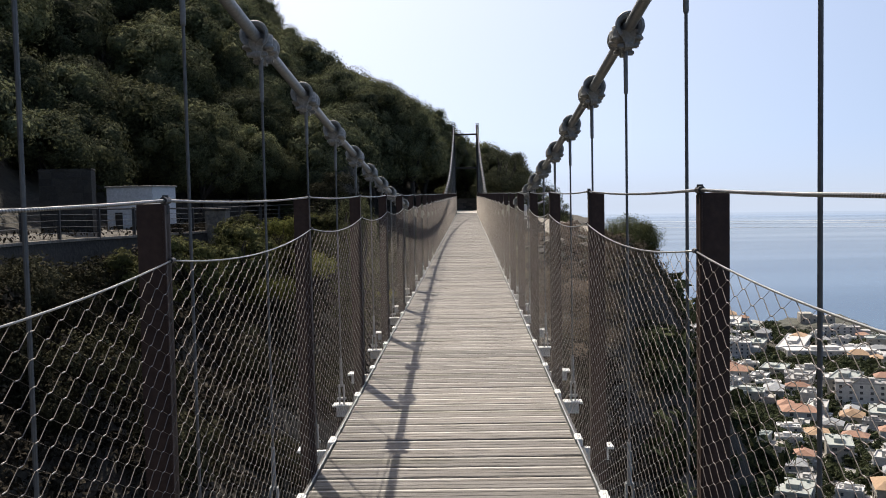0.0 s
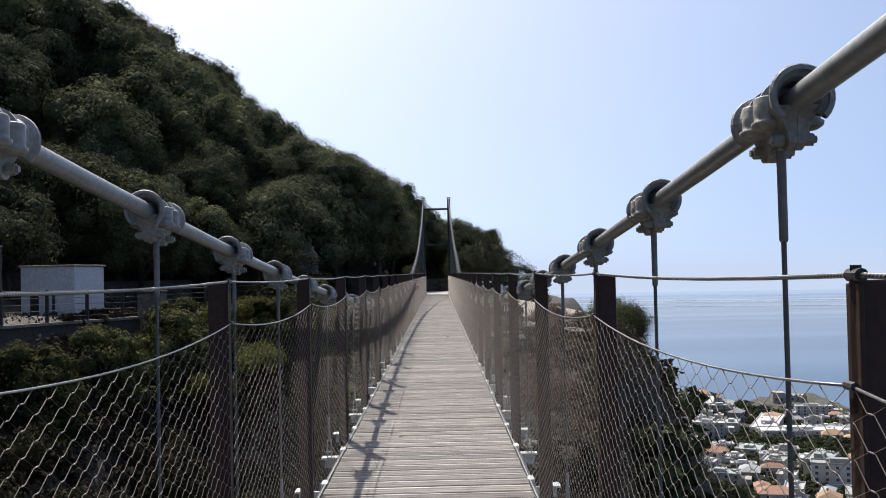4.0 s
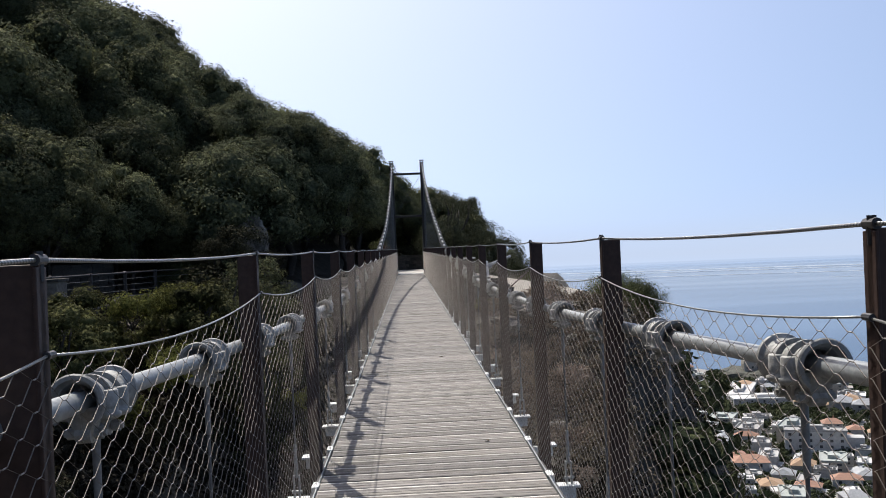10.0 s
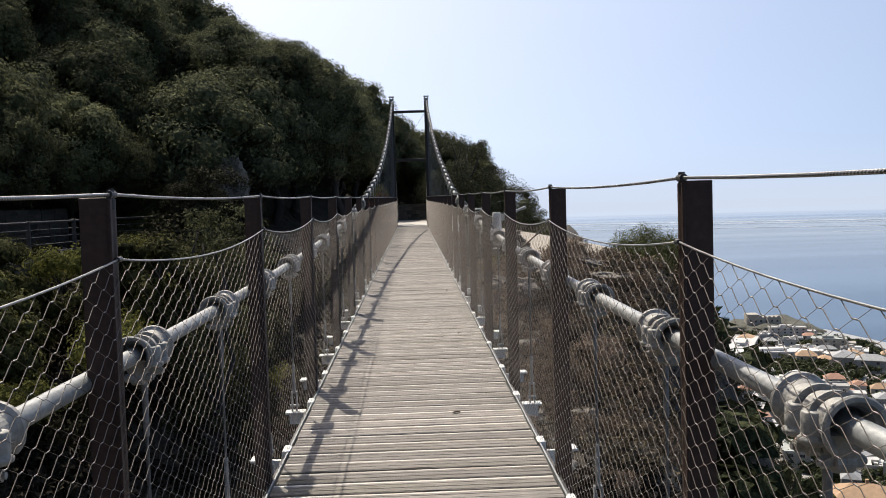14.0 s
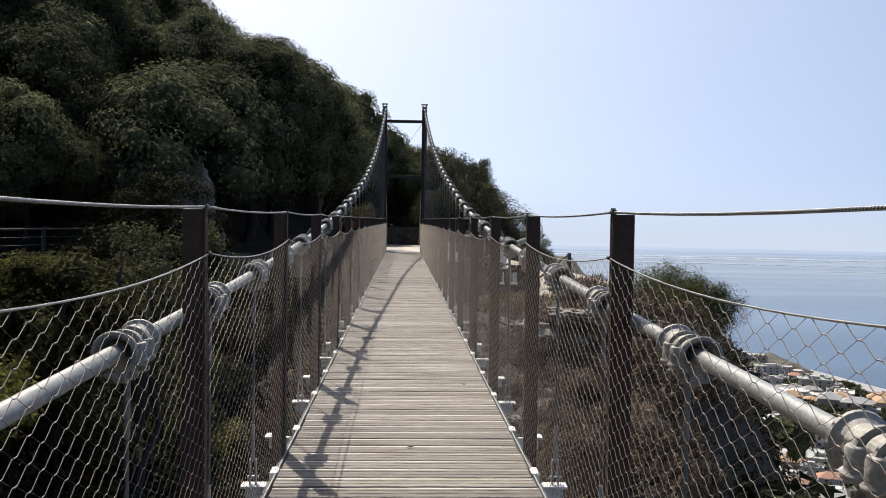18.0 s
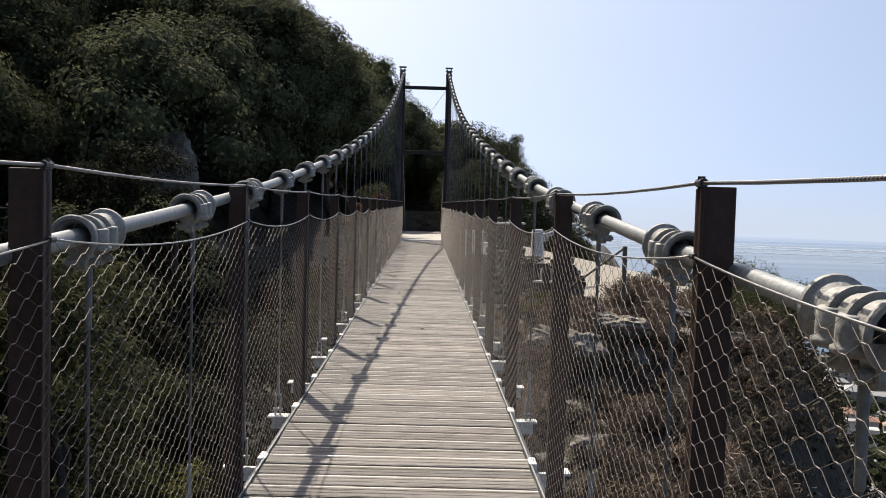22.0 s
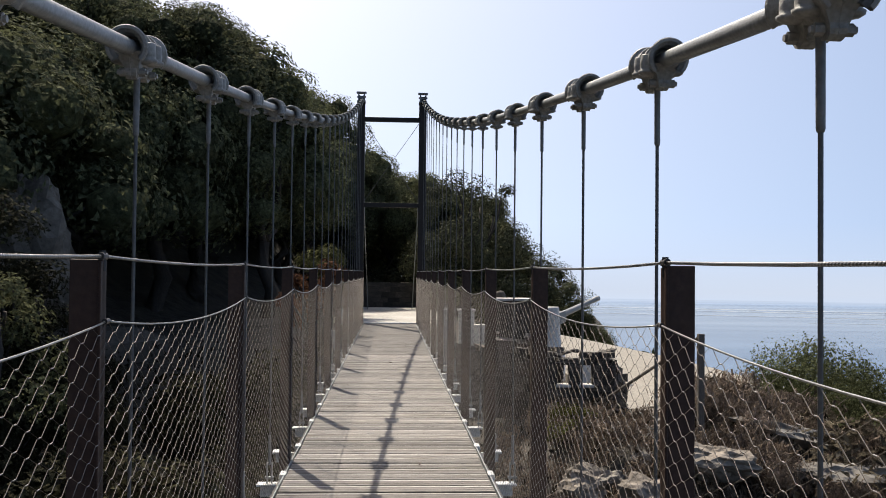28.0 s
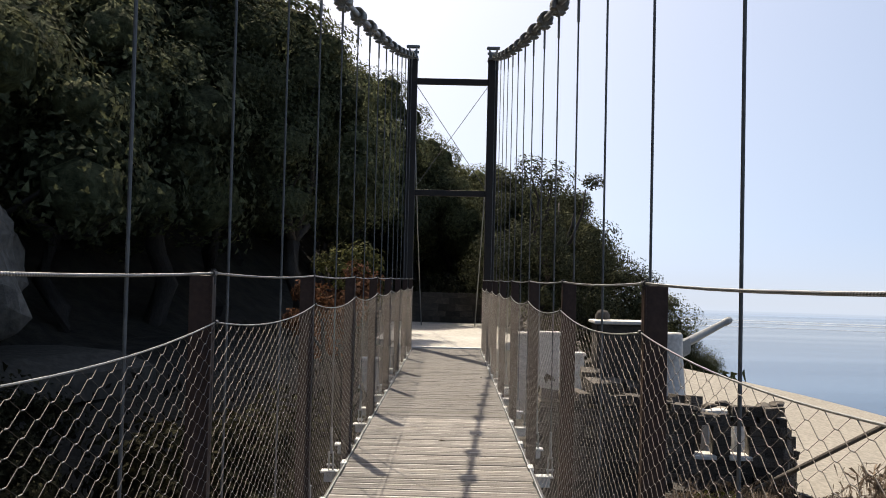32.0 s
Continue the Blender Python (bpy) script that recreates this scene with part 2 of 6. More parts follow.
# spur bush: sunlight on the leaves is put into this green
M_BUSH = leaf_material("sunlit_bush_leaves", (0.060, 0.070, 0.032), (0.120, 0.128, 0.060), 0.15)
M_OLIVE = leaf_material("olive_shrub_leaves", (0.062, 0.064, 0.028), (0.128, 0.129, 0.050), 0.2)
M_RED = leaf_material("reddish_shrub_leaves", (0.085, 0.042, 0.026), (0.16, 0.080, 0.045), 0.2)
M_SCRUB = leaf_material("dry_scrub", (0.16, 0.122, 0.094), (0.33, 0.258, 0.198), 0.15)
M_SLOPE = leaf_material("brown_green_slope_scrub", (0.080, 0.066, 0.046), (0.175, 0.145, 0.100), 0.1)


def ground_material():
    """Earth, dry grass and stone on the slopes, varied by patch."""
    m = material("scrubby_ground", (0.046, 0.038, 0.028), 0.95, fine=3.2, coarse=0.22, vary=0.6, bump=0.9, tint=(0.024, 0.021, 0.013))
    return m


M_GROUND = ground_material()


def water_material():
    m = bpy.data.materials.new("sea_water")
    m.use_nodes = True
    nt = m.node_tree
    n, link = nt.nodes, nt.links.new
    b = n["Principled BSDF"]
    b.inputs["IOR"].default_value = 1.333
    b.inputs["Specular IOR Level"].default_value = 0.36
    co = n.new("ShaderNodeTexCoord")
    mp = n.new("ShaderNodeMapping")
    mp.inputs["Rotation"].default_value = (0, 0, 0.10)
    mp.inputs["Scale"].default_value = (0.0006, 0.0055, 1)
    link(co.outputs["Object"], mp.inputs[0])
    big = n.new("ShaderNodeTexNoise")
    big.inputs["Scale"].default_value = 1.0
    big.inputs["Detail"].default_value = 6
    link(mp.outputs[0], big.inputs["Vector"])
    ramp = n.new("ShaderNodeValToRGB")
    ramp.color_ramp.elements[0].position, ramp.color_ramp.elements[1].position = 0.40, 0.64
    ramp.color_ramp.elements[0].color = (0.015, 0.043, 0.074, 1)
    ramp.color_ramp.elements[1].color = (0.036, 0.072, 0.106, 1)
    link(big.outputs["Fac"], ramp.inputs[0])
    link(ramp.outputs[0], b.inputs["Base Color"])
    # smooth slicks lie in long streaks among the ripples
    rr = n.new("ShaderNodeMapRange")
    rr.inputs["From Min"].default_value, rr.inputs["From Max"].default_value = 0.40, 0.68
    rr.inputs["To Min"].default_value, rr.inputs["To Max"].default_value = 0.12, 0.06
    link(big.outputs["Fac"], rr.inputs["Value"])
    link(rr.outputs[0], b.inputs["Roughness"])
    small = n.new("ShaderNodeTexNoise")
    small.inputs["Scale"].default_value = 0.08
    small.inputs["Detail"].default_value = 5
    link(co.outputs["Object"], small.inputs["Vector"])
    bp = n.new("ShaderNodeBump")
    bp.inputs["Strength"].default_value = 0.012
    bp.inputs["Distance"].default_value = 1.0
    link(small.outputs["Fac"], bp.inputs["Height"])
    link(bp.outputs[0], b.inputs["Normal"])
    return m


M_SEA = water_material()
M_STREAK = material("pale_streak_water", (0.40, 0.44, 0.47), 0.3, fine=0.02, coarse=0.004, vary=0.3, bump=0.0, tint=(0.20, 0.26, 0.30))


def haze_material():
    """Sea haze painted as a pale glow, thickest at eye level, thinning out above and below."""
    m = bpy.data.materials.new("painted_sea_haze")
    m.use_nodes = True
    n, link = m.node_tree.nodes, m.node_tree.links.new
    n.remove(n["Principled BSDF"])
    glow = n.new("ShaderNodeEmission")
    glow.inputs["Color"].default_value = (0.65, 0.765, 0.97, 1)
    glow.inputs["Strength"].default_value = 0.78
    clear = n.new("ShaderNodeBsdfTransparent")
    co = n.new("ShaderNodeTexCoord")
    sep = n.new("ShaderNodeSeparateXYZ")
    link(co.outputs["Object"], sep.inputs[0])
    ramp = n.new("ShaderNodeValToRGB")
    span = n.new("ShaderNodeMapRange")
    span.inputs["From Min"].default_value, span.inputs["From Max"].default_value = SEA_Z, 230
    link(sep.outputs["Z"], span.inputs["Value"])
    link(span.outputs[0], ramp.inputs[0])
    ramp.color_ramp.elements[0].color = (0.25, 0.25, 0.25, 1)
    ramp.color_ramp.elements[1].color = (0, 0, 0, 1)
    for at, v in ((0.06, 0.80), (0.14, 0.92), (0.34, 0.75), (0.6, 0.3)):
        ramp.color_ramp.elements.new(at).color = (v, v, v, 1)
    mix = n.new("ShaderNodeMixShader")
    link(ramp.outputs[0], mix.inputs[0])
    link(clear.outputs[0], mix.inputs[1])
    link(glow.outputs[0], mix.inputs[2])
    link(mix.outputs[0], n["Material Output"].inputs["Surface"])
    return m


# ---- mesh helpers ----
def mesh_object(name, bm, mat, parent=None, label=""):
    me = bpy.data.meshes.new(name)
    bm.to_mesh(me)
    bm.free()
    me.materials.append(mat)
    ob = new(name, me)
    if parent:
        ob.parent = parent
    if label:
        ob["label"] = label
    return ob


def part(name, bm, mat, parent, label=""):
    return mesh_object(name, bm, mat, parent, label)


def share(name, me, parent, m=None):
    """One more object on a mesh that is there already."""
    ob = new(name, me)
    ob.parent = parent
    if m is not None:
        ob.matrix_basis = m
    return ob


def thing(name, m=None, label="", category="", group="", kind=""):
    e = new(name)
    e.empty_display_size = 0.2
    if m is not None:
        e.matrix_basis = m
    return tagged(e, label, category, group, kind)


def box(bm, x0, x1, y0, y1, z0, z1, bevel=0.0):
    r = bmesh.ops.create_cube(bm, size=1)
    vs = r["verts"]
    for v in vs:
        v.co = Vector(((x0 + x1) / 2 + v.co.x * (x1 - x0), (y0 + y1) / 2 + v.co.y * (y1 - y0), (z0 + z1) / 2 + v.co.z * (z1 - z0)))
    if bevel:
        es = list({e for v in vs for e in v.link_edges})
        bmesh.ops.bevel(bm, geom=es, offset=bevel, segments=2, affect="EDGES", profile=0.5)
    return bm


def tube(bm, a, b, r0, r1=None, seg=10, caps=True):
    a, b = Vector(a), Vector(b)
    d = b - a
    m = Matrix.Translation((a + b) / 2) @ d.to_track_quat("Z", "Y").to_matrix().to_4x4()
    bmesh.ops.create_cone(bm, cap_ends=caps, segments=seg, radius1=r0, radius2=r0 if r1 is None else r1, depth=d.length, matrix=m)
    return bm


def sweep(bm, pts, r, seg=8, caps=True):
    """A round rod along points; r is one radius or one for each point."""
    pts = [Vector(p) for p in pts]
    rings = []
    for i, p in enumerate(pts):
        d = (pts[min(i + 1, len(pts) - 1)] - pts[max(i - 1, 0)]).normalized()
        side = d.cross(Vector((0, 0, 1)))
        side = side.normalized() if side.length > 1e-4 else Vector((1, 0, 0))
        up = side.cross(d).normalized()
        rad = r[i] if hasattr(r, "__len__") else r
        rings.append([bm.verts.new(p + rad * (math.cos(k * math.tau / seg) * side + math.sin(k * math.tau / seg) * up)) for k in range(seg)])
    for a, b in zip(rings, rings[1:]):
        for k in range(seg):
            f = bm.faces.new((a[k], a[(k + 1) % seg], b[(k + 1) % seg], b[k]))
            f.smooth = True
    if caps:
        bm.faces.new(rings[0][::-1])
        bm.faces.new(rings[-1])
    return bm


def lathe(bm, profile, seg=16, axis="Y", at=(0, 0, 0), arc=(0, math.tau), smooth=True):
    """Turns (along, radius) pairs round an axis, over an arc."""
    full = abs(arc[1] - arc[0] - math.tau) < 1e-6
    n = seg if full else seg + 1
    rows = []
    for s, r in profile:
        row = []
        for k in range(n):
            a = arc[0] + (arc[1] - arc[0]) * k / seg
            c, si = r * math.cos(a), r * math.sin(a)
            p = (c, s, si) if axis == "Y" else (c, si, s) if axis == "Z" else (s, c, si)
            row.append(bm.verts.new(Vector(at) + Vector(p)))
        rows.append(row)
    for a, b in zip(rows, rows[1:]):
        for k in range(n if full else n - 1):
            f = bm.faces.new((a[k], a[(k + 1) % n], b[(k + 1) % n], b[k]))
            f.smooth = smooth
    return bm


def soup(name, verts, faces, mat, parent=None, label="", smooth=False):
    me = bpy.data.meshes.new(name)
    me.from_pydata(verts if isinstance(verts, list) else verts.tolist(), [], faces if isinstance(faces, list) else faces.tolist())
    me.materials.append(mat)
    if smooth:
        me.polygons.foreach_set("use_smooth", [True] * len(me.polygons))
    me.update()
    ob = new(name, me)
    if parent:
        ob.parent = parent
    if label:
        ob["label"] = label
    return ob


# ---- the lie of the land ----
def smooth01(a):
    a = np.clip(a, 0, 1)
    return a * a * (3 - 2 * a)


def value_noise(x, y, seed):
    """Smooth noise on numpy arrays, about -1 to 1."""
    xi, yi = np.floor(x).astype(np.int64), np.floor(y).astype(np.int64)
    fx, fy = smooth01(x - xi), smooth01(y - yi)

    def h(i, j):
        v = np.sin(i * 127.1 + j * 311.7 + seed * 74.7) * 43758.5453
        return (v - np.floor(v)) * 2 - 1
    return (h(xi, yi) * (1 - fx) + h(xi + 1, yi) * fx) * (1 - fy) + (h(xi, yi + 1) * (1 - fx) + h(xi + 1, yi + 1) * fx) * fy


FOOT_Y = [-200, 30, 48, 57, 64, 75, 90, 120, 260, 900]
FOOT_X = [-16.5, -16.5, -12.5, -6.0, -1.8, 1.0, 0.0, -10, -60, -200]
EDGE_Y, EDGE_X = [-50, 0, 24, 30, 36, 44, 50, 52, 56, 59, 66, 75, 90, 300, 1200], [2.8, 2.8, 2.9, 3.4, 4.5, 6.1, 8.35, 9.2, 9.9, 7.6, 7.2, 9, 12, 5, -60]
TOWN_Z = -118.0


def land(x, y):
    """Height of the ground; x and y are numpy arrays."""
    x, y = np.asarray(x, float), np.asarray(y, float)
    g = np.interp(y, [-60, -19, -14.5, -6, 4, 15, 30, 40, 48, 52.5, 55.0, 58, 400], [0, -0.2, -1.2, -7, -13, -12, -7.6, -4.6, -2.2, -1.5, -0.5, -0.12, -0.12])
    right = np.clip((x - 1.6) / 2.6, 0, 1)
    g = g - 1.25 * smooth01(right) * smooth01((y - 50) / 5)
    g = g + 1.0 * np.exp(-((y - 48.0) / 2.6) ** 2) * smooth01((x - 1.2) / 1.5)
    path_z = np.interp(y, [-50, 20, 50, 58, 300], [0.1, 0.1, -0.3, -0.1, -0.1])
    left = smooth01((-2.2 - x) / 9.5)
    foot = np.interp(y, FOOT_Y, FOOT_X)
    left = left - 0.20 * smooth01((x - foot - 3.3) / 0.35) * smooth01((47 - y) / 6) * smooth01((left - 0.3) / 0.5)
    g = g * (1 - left) + path_z * left
    foot = np.interp(y, FOOT_Y, FOOT_X)
    up = np.maximum(foot - x, 0)
    g = g + 0.73 * up - 0.9 * (1 - np.exp(-up / 1.3))
    edge = np.interp(y, EDGE_Y, EDGE_X)
    down = np.maximum(x - edge, 0)
    g = g - 2.3 * down + 1.6 * (1 - np.exp(-down / 1.0))
    rough = 0.22 * value_noise(x * 0.9, y * 0.9, 1) + 0.45 * value_noise(x * 0.31, y * 0.31, 2) + 0.12 * value_noise(x * 2.1, y * 2.1, 3)
    calm = smooth01((np.hypot(x * 0.7, np.maximum(np.abs(y - 59) - 4, 0)) - 1.5) / 3)
    calm = calm * (0.08 + 0.92 * smooth01((np.abs(x - foot - 2.1) - 0.9) / 1.6) ** np.where(y < 57, 1.0, 0.0))
    g = g + rough * calm * np.clip(0.4 + up * 0.2 + np.abs(down) * 0.15 + (55 - y) * 0.03, 0.25, 2)
    town = TOWN_Z + 4 * value_noise(x / 60, y / 60, 5) + np.maximum(0, (180 - x)) * 0.05
    g = np.maximum(g, town)
    coast = np.interp(y, [-300, 300, 734, 830, 1500], [420, 372, 318, 268, 40])
    return np.where(x > coast, g - np.minimum((x - coast) * 0.3, 12), g)


def land_at(x, y):
    return float(land(np.array([x]), np.array([y]))[0])


def build_land():
    def axis(lo, hi, c0, c1, fine, grow):
        mid = list(np.arange(c0, c1 + 1e-6, fine))
        s, v, out = fine, c1, []
        while v < hi:
            s *= grow
            v += s
            out.append(min(v, hi))
        s, v, low = fine, c0, []
        while v > lo:
            s *= grow
            v -= s
            low.append(max(v, lo))
        return np.array(low[::-1] + mid + out)
    xs = axis(-300, 460, -20, 14, 0.45, 1.09)
    ys = axis(-160, 1500, -4, 68, 0.55, 1.09)
    X, Y = np.meshgrid(xs, ys)
    Z = land(X, Y)
    V = np.stack([X.ravel(), Y.ravel(), Z.ravel()], 1)
    nx, ny = len(xs), len(ys)
    i = np.arange(nx - 1)[None, :] + nx * np.arange(ny - 1)[:, None]
    F = np.stack([i, i + 1, i + 1 + nx, i + nx], -1).reshape(-1, 4)
    ob = soup("ground", V, F, M_GROUND, smooth=True)
    tagged(ob, "steep scrub-covered mountainside falling to a coastal town", "ground", kind="structure")
    bm = bmesh.new()
    bmesh.ops.create_circle(bm, cap_ends=True, segments=96, radius=4990)
    sea = mesh_object("water", bm, M_SEA)
    sea.location = (0, 0, SEA_Z)
    tagged(sea, "calm blue sea reaching to a hazy horizon", "sea", kind="structure")
    # glowing shell, painted as haze, that hides the line between sea and sky
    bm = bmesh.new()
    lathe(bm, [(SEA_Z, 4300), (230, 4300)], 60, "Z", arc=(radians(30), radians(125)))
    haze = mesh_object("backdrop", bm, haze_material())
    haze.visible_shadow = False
    tagged(haze, "glowing shell painted as pale blue haze over the sea horizon", "haze", kind="structure")
    # long strips far out, painted pale for slicks and swell that mirror the sky
    for x0, x1, y0, y1, w in ((150, 3000, 3760, 2600, 46), (500, 3100, 3420, 2350, 30), (100, 2300, 3180, 2350, 22), (1100, 2700, 2480, 1750, 18)):
        bm = bmesh.new()
        lines = []
        for i in range(41):
            u = i / 40
            half = w * (0.25 + 0.75 * math.sin(math.pi * min(u * 1.1, 1))) * (0.75 + 0.5 * noise.noise(Vector((u * 9, w, 0))))
            c = Vector((x0 + (x1 - x0) * u, y0 + (y1 - y0) * u ** 1.25 + 14 * noise.noise(Vector((u * 5, w, 3))), SEA_Z + 0.35))
            lines.append([bm.verts.new(c + Vector((0, d * half, 0))) for d in (-1, 1)])
        for a, b in zip(lines, lines[1:]):
            bm.faces.new((a[0], b[0], b[1], a[1]))
        tagged(mesh_object("boat_wake", bm, M_STREAK), "long pale strip painted as a bright slick on the calm sea", "wake", "boat wakes")


build_land()


# ---- the suspension bridge ----
BAY, BEAM0, POST0 = 1.88, 0.592, 1.107
DECK_A, DECK_B = -13.0, 55.75
EDGE, CABLE_X = 0.565, 0.66
TOWER_A, TOWER_B = -14.2, 56.14
CABLE_MID, CABLE_LOW, CABLE_BOW = 20.97, 0.765, 0.00343
RAIL_Z, NET_Z = 1.152, 1.020


def cable_x(y, s):
    """Distance of the cable from the middle, set for each side to fit the hangers in the camera's view."""
    return float(np.interp(y, [-14, 10, 30, 33.5, 37, 56], [0.65, 0.655, 0.653, 0.661, 0.684, 0.69] if s > 0 else [0.65, 0.655, 0.656, 0.655, 0.635, 0.66]))


def cable_z(y):
    return CABLE_LOW + CABLE_BOW * (y - CABLE_MID) ** 2 - 0.022 * math.exp(-((y - 31.8) / 3.2) ** 2)


def plank_mesh(seed):
    """A grooved deck board across the walk, its top at z 0."""
    rnd = random.Random(seed)
    w = 0.0665
    prof = [(-w, -0.032), (-w, -0.004), (-w + 0.005, 0.0), (-0.026, 0.0), (-0.022, -0.0035), (-0.018, 0.0), (0.018, 0.0), (0.022, -0.0035), (0.026, 0.0), (w - 0.021, 0.0), (w - 0.003, -0.001), (w, -0.004), (w, -0.032)]
    xs = [-EDGE + 0.008, rnd.uniform(-0.2, 0.2), EDGE - 0.008]
    lift = [rnd.uniform(-0.0012, 0.0012), 0.0, rnd.uniform(-0.0012, 0.0012)]
    V, F, n = [], [], len(prof)
    for x, dz in zip(xs, lift):
        V += [(x, y, z + dz) for y, z in prof]
    for i in range(2):
        for k in range(n - 1):
            a = i * n + k
            F.append((a, a + 1, a + n + 1, a + n))
    F += [tuple(range(n))[::-1], tuple(range(2 * n, 3 * n))]
    me = bpy.data.meshes.new("plank")
    me.from_pydata(V, [], F)
    me.materials.append(M_PLANK)
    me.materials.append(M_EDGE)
    # a pale strip painted along each board's far edge gives it a bright glint
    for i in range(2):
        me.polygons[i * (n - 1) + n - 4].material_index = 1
    return me


def build_deck():
    deck = thing("deck", pose(0, 0, 0), "long narrow footbridge deck of weathered grey timber boards", "bridge deck", kind="structure")
    for s in (-1, 1):
        bm = bmesh.new()
        x0, x1 = sorted((s * (EDGE - 0.001), s * (EDGE + 0.006)))
        box(bm, x0, x1, DECK_A, DECK_B, -0.055, 0.006)
        part("edge_angle", bm, M_GALV, deck, "thin galvanised edge angle")
        bm = bmesh.new()
        x0, x1 = sorted((s * (EDGE + 0.018), s * (EDGE + 0.030)))
        box(bm, x0, x1, DECK_A, DECK_B, -0.075, -0.022)
        part("edge_channel", bm, M_DARKMETAL, deck, "dark steel channel under the edge")
        bm = bmesh.new()
        x0, x1 = sorted((s * 0.36, s * 0.42))
        box(bm, x0, x1, DECK_A, DECK_B, -0.16, -0.036)
        part("stringer", bm, M_GALV, deck, "steel stringer under the boards")
    # cross beams: long ones carry the bridge rail bay, short ones lie between
    def beam(long):
        bm = bmesh.new()
        tip = 0.705 if long else 0.735
        box(bm, -0.60, 0.60, -0.028, 0.028, -0.105, -0.038)
        for s in (-1, 1):
            x0, x1 = sorted((s * (EDGE + 0.032 if long else EDGE + 0.105), s * tip))
            box(bm, x0, x1, -0.045 if not long else -0.038, 0.045 if not long else 0.038, -0.036, -0.024, 0.003)
            x0, x1 = sorted((s * 0.60, s * (tip - 0.02)))
            box(bm, x0, x1, -0.012, 0.012, -0.095, -0.036)
        me = bpy.data.meshes.new("cross_beam")
        bm.to_mesh(me)
        bm.free()
        me.materials.append(M_WHITE)
        return me
    long_me, short_me = beam(True), beam(False)
    k = -15
    while True:
        y = BEAM0 + k * BAY / 2
        if y > DECK_B - 0.2:
            break
        if y > DECK_A + 0.2:
            share("cross_beam", long_me if k % 2 == 0 else short_me, deck, Matrix.Translation((0, y, 0)))
        k += 1
    # seat plates at the deck edge, one each side of every beam
    bm = bmesh.new()
    box(bm, -0.010, 0.016, -0.055, 0.055, -0.05, 0.012, 0.004)
    box(bm, -0.018, -0.008, -0.040, 0.040, 0.002, 0.009, 0.002)
    me = bpy.data.meshes.new("seat_plate")
    bm.to_mesh(me)
    bm.free()
    me.materials.append(M_WHITE)
    for k in range(-14, 58):
        y = BEAM0 + k * BAY / 2 + (0.02 if k % 2 else 0.10)
        if DECK_A + 0.3 < y < DECK_B - 0.3:
            for s in (-1, 1):
                share("seat_plate", me, deck, Matrix.Translation((s * (EDGE + 0.012), y, 0)) @ Matrix.Rotation(0 if s > 0 else math.pi, 4, "Z"))
    # threshold at the far end
    bm = bmesh.new()
    box(bm, -0.62, 0.62, DECK_B + 0.01, DECK_B + 0.12, -0.12, 0.022, 0.006)
    part("threshold", bm, M_WHITE, deck, "pale metal threshold at the end of the deck")
    return deck


DECK = build_deck()


def clamp_parts(parent):
    """Cable clamp: a flared saddle over the cable, ribbed, with jaws that hold the hanger's pin. Cable along y at z 0."""
    bm = bmesh.new()
    half = 0.105
    # saddle: closed over the top, open below
    side = [(-half - 0.012, 0.0555), (-half - 0.008, 0.0585), (-half, 0.0570), (-half + 0.006, 0.0475), (-half + 0.018, 0.0420), (-0.044, 0.0415), (-0.0435, 0.031), (-0.0365, 0.031), (-0.036, 0.0510), (-0.026, 0.0510), (-0.0255, 0.031), (-0.0185, 0.031), (-0.018, 0.0415)]
    prof = side + [(-y, r) for y, r in side[::-1]]
    inner = [(s, r - 0.008) for s, r in prof[::-1]]
    inner = [(s, max(r, 0.0225)) for s, r in inner]
    arc = (-0.80, math.pi + 0.80)
    lathe(bm, prof + inner + prof[:1], 22, "Y", (0, 0, 0), arc, smooth=False)
    part("saddle", bm, M_CAST, parent)
    # side blocks and tapering cheeks
    for s in (-1, 1):
        bm = bmesh.new()
        for y in (-0.034, 0.034):
            lathe(bm, [(0.018, 0.0), (0.018, 0.021), (0.015, 0.0235), (-0.018, 0.0245), (-0.026, 0.024), (-0.029, 0.030), (-0.036, 0.029), (-0.042, 0.020), (-0.045, 0.0)], 14, "Z", (s * 0.036, y, 0))
        lobe = [(0.055 + 0.024 * math.cos(a), -0.066 + 0.020 * math.sin(a)) for a in np.linspace(0.5, -2.6, 7)]
        ring = [(-0.096, -0.012), (0.096, -0.012), (0.082, -0.036)] + lobe + [(0.028, -0.058), (0.022, -0.046), (-0.022, -0.046), (-0.028, -0.058)] + [(-y, z) for y, z in lobe[::-1]] + [(-0.082, -0.036)]
        a = [bm.verts.new((s * 0.0004, y, z)) for y, z in ring]
        b = [bm.verts.new((s * float(np.interp(z, [-0.09, -0.050, -0.032, -0.012], [0.014, 0.017, 0.030, 0.044])), y, z)) for y, z in ring]
        bm.faces.new(a), bm.faces.new(b[::-1])
        for i in range(len(ring)):
            j = (i + 1) % len(ring)
            bm.faces.new((a[i], b[i], b[j], a[j]))
        bmesh.ops.recalc_face_normals(bm, faces=bm.faces)
        part("jaw", bm, M_CAST, parent)
    for y in (-0.055, 0.055):
        bm = bmesh.new()
        tube(bm, (-0.042, y, -0.066), (0.042, y, -0.066), 0.007, seg=8)
        tube(bm, (-0.036, y, -0.066), (-0.018, y, -0.066), 0.012, seg=6)
        tube(bm, (0.018, y, -0.066), (0.036, y, -0.066), 0.012, seg=6)
        part("bolt", bm, M_CAST, parent)
    bm = bmesh.new()
    tube(bm, (0, -0.055, -0.066), (0, 0.055, -0.066), 0.010, seg=10)
    part("pin", bm, M_GALV, parent)


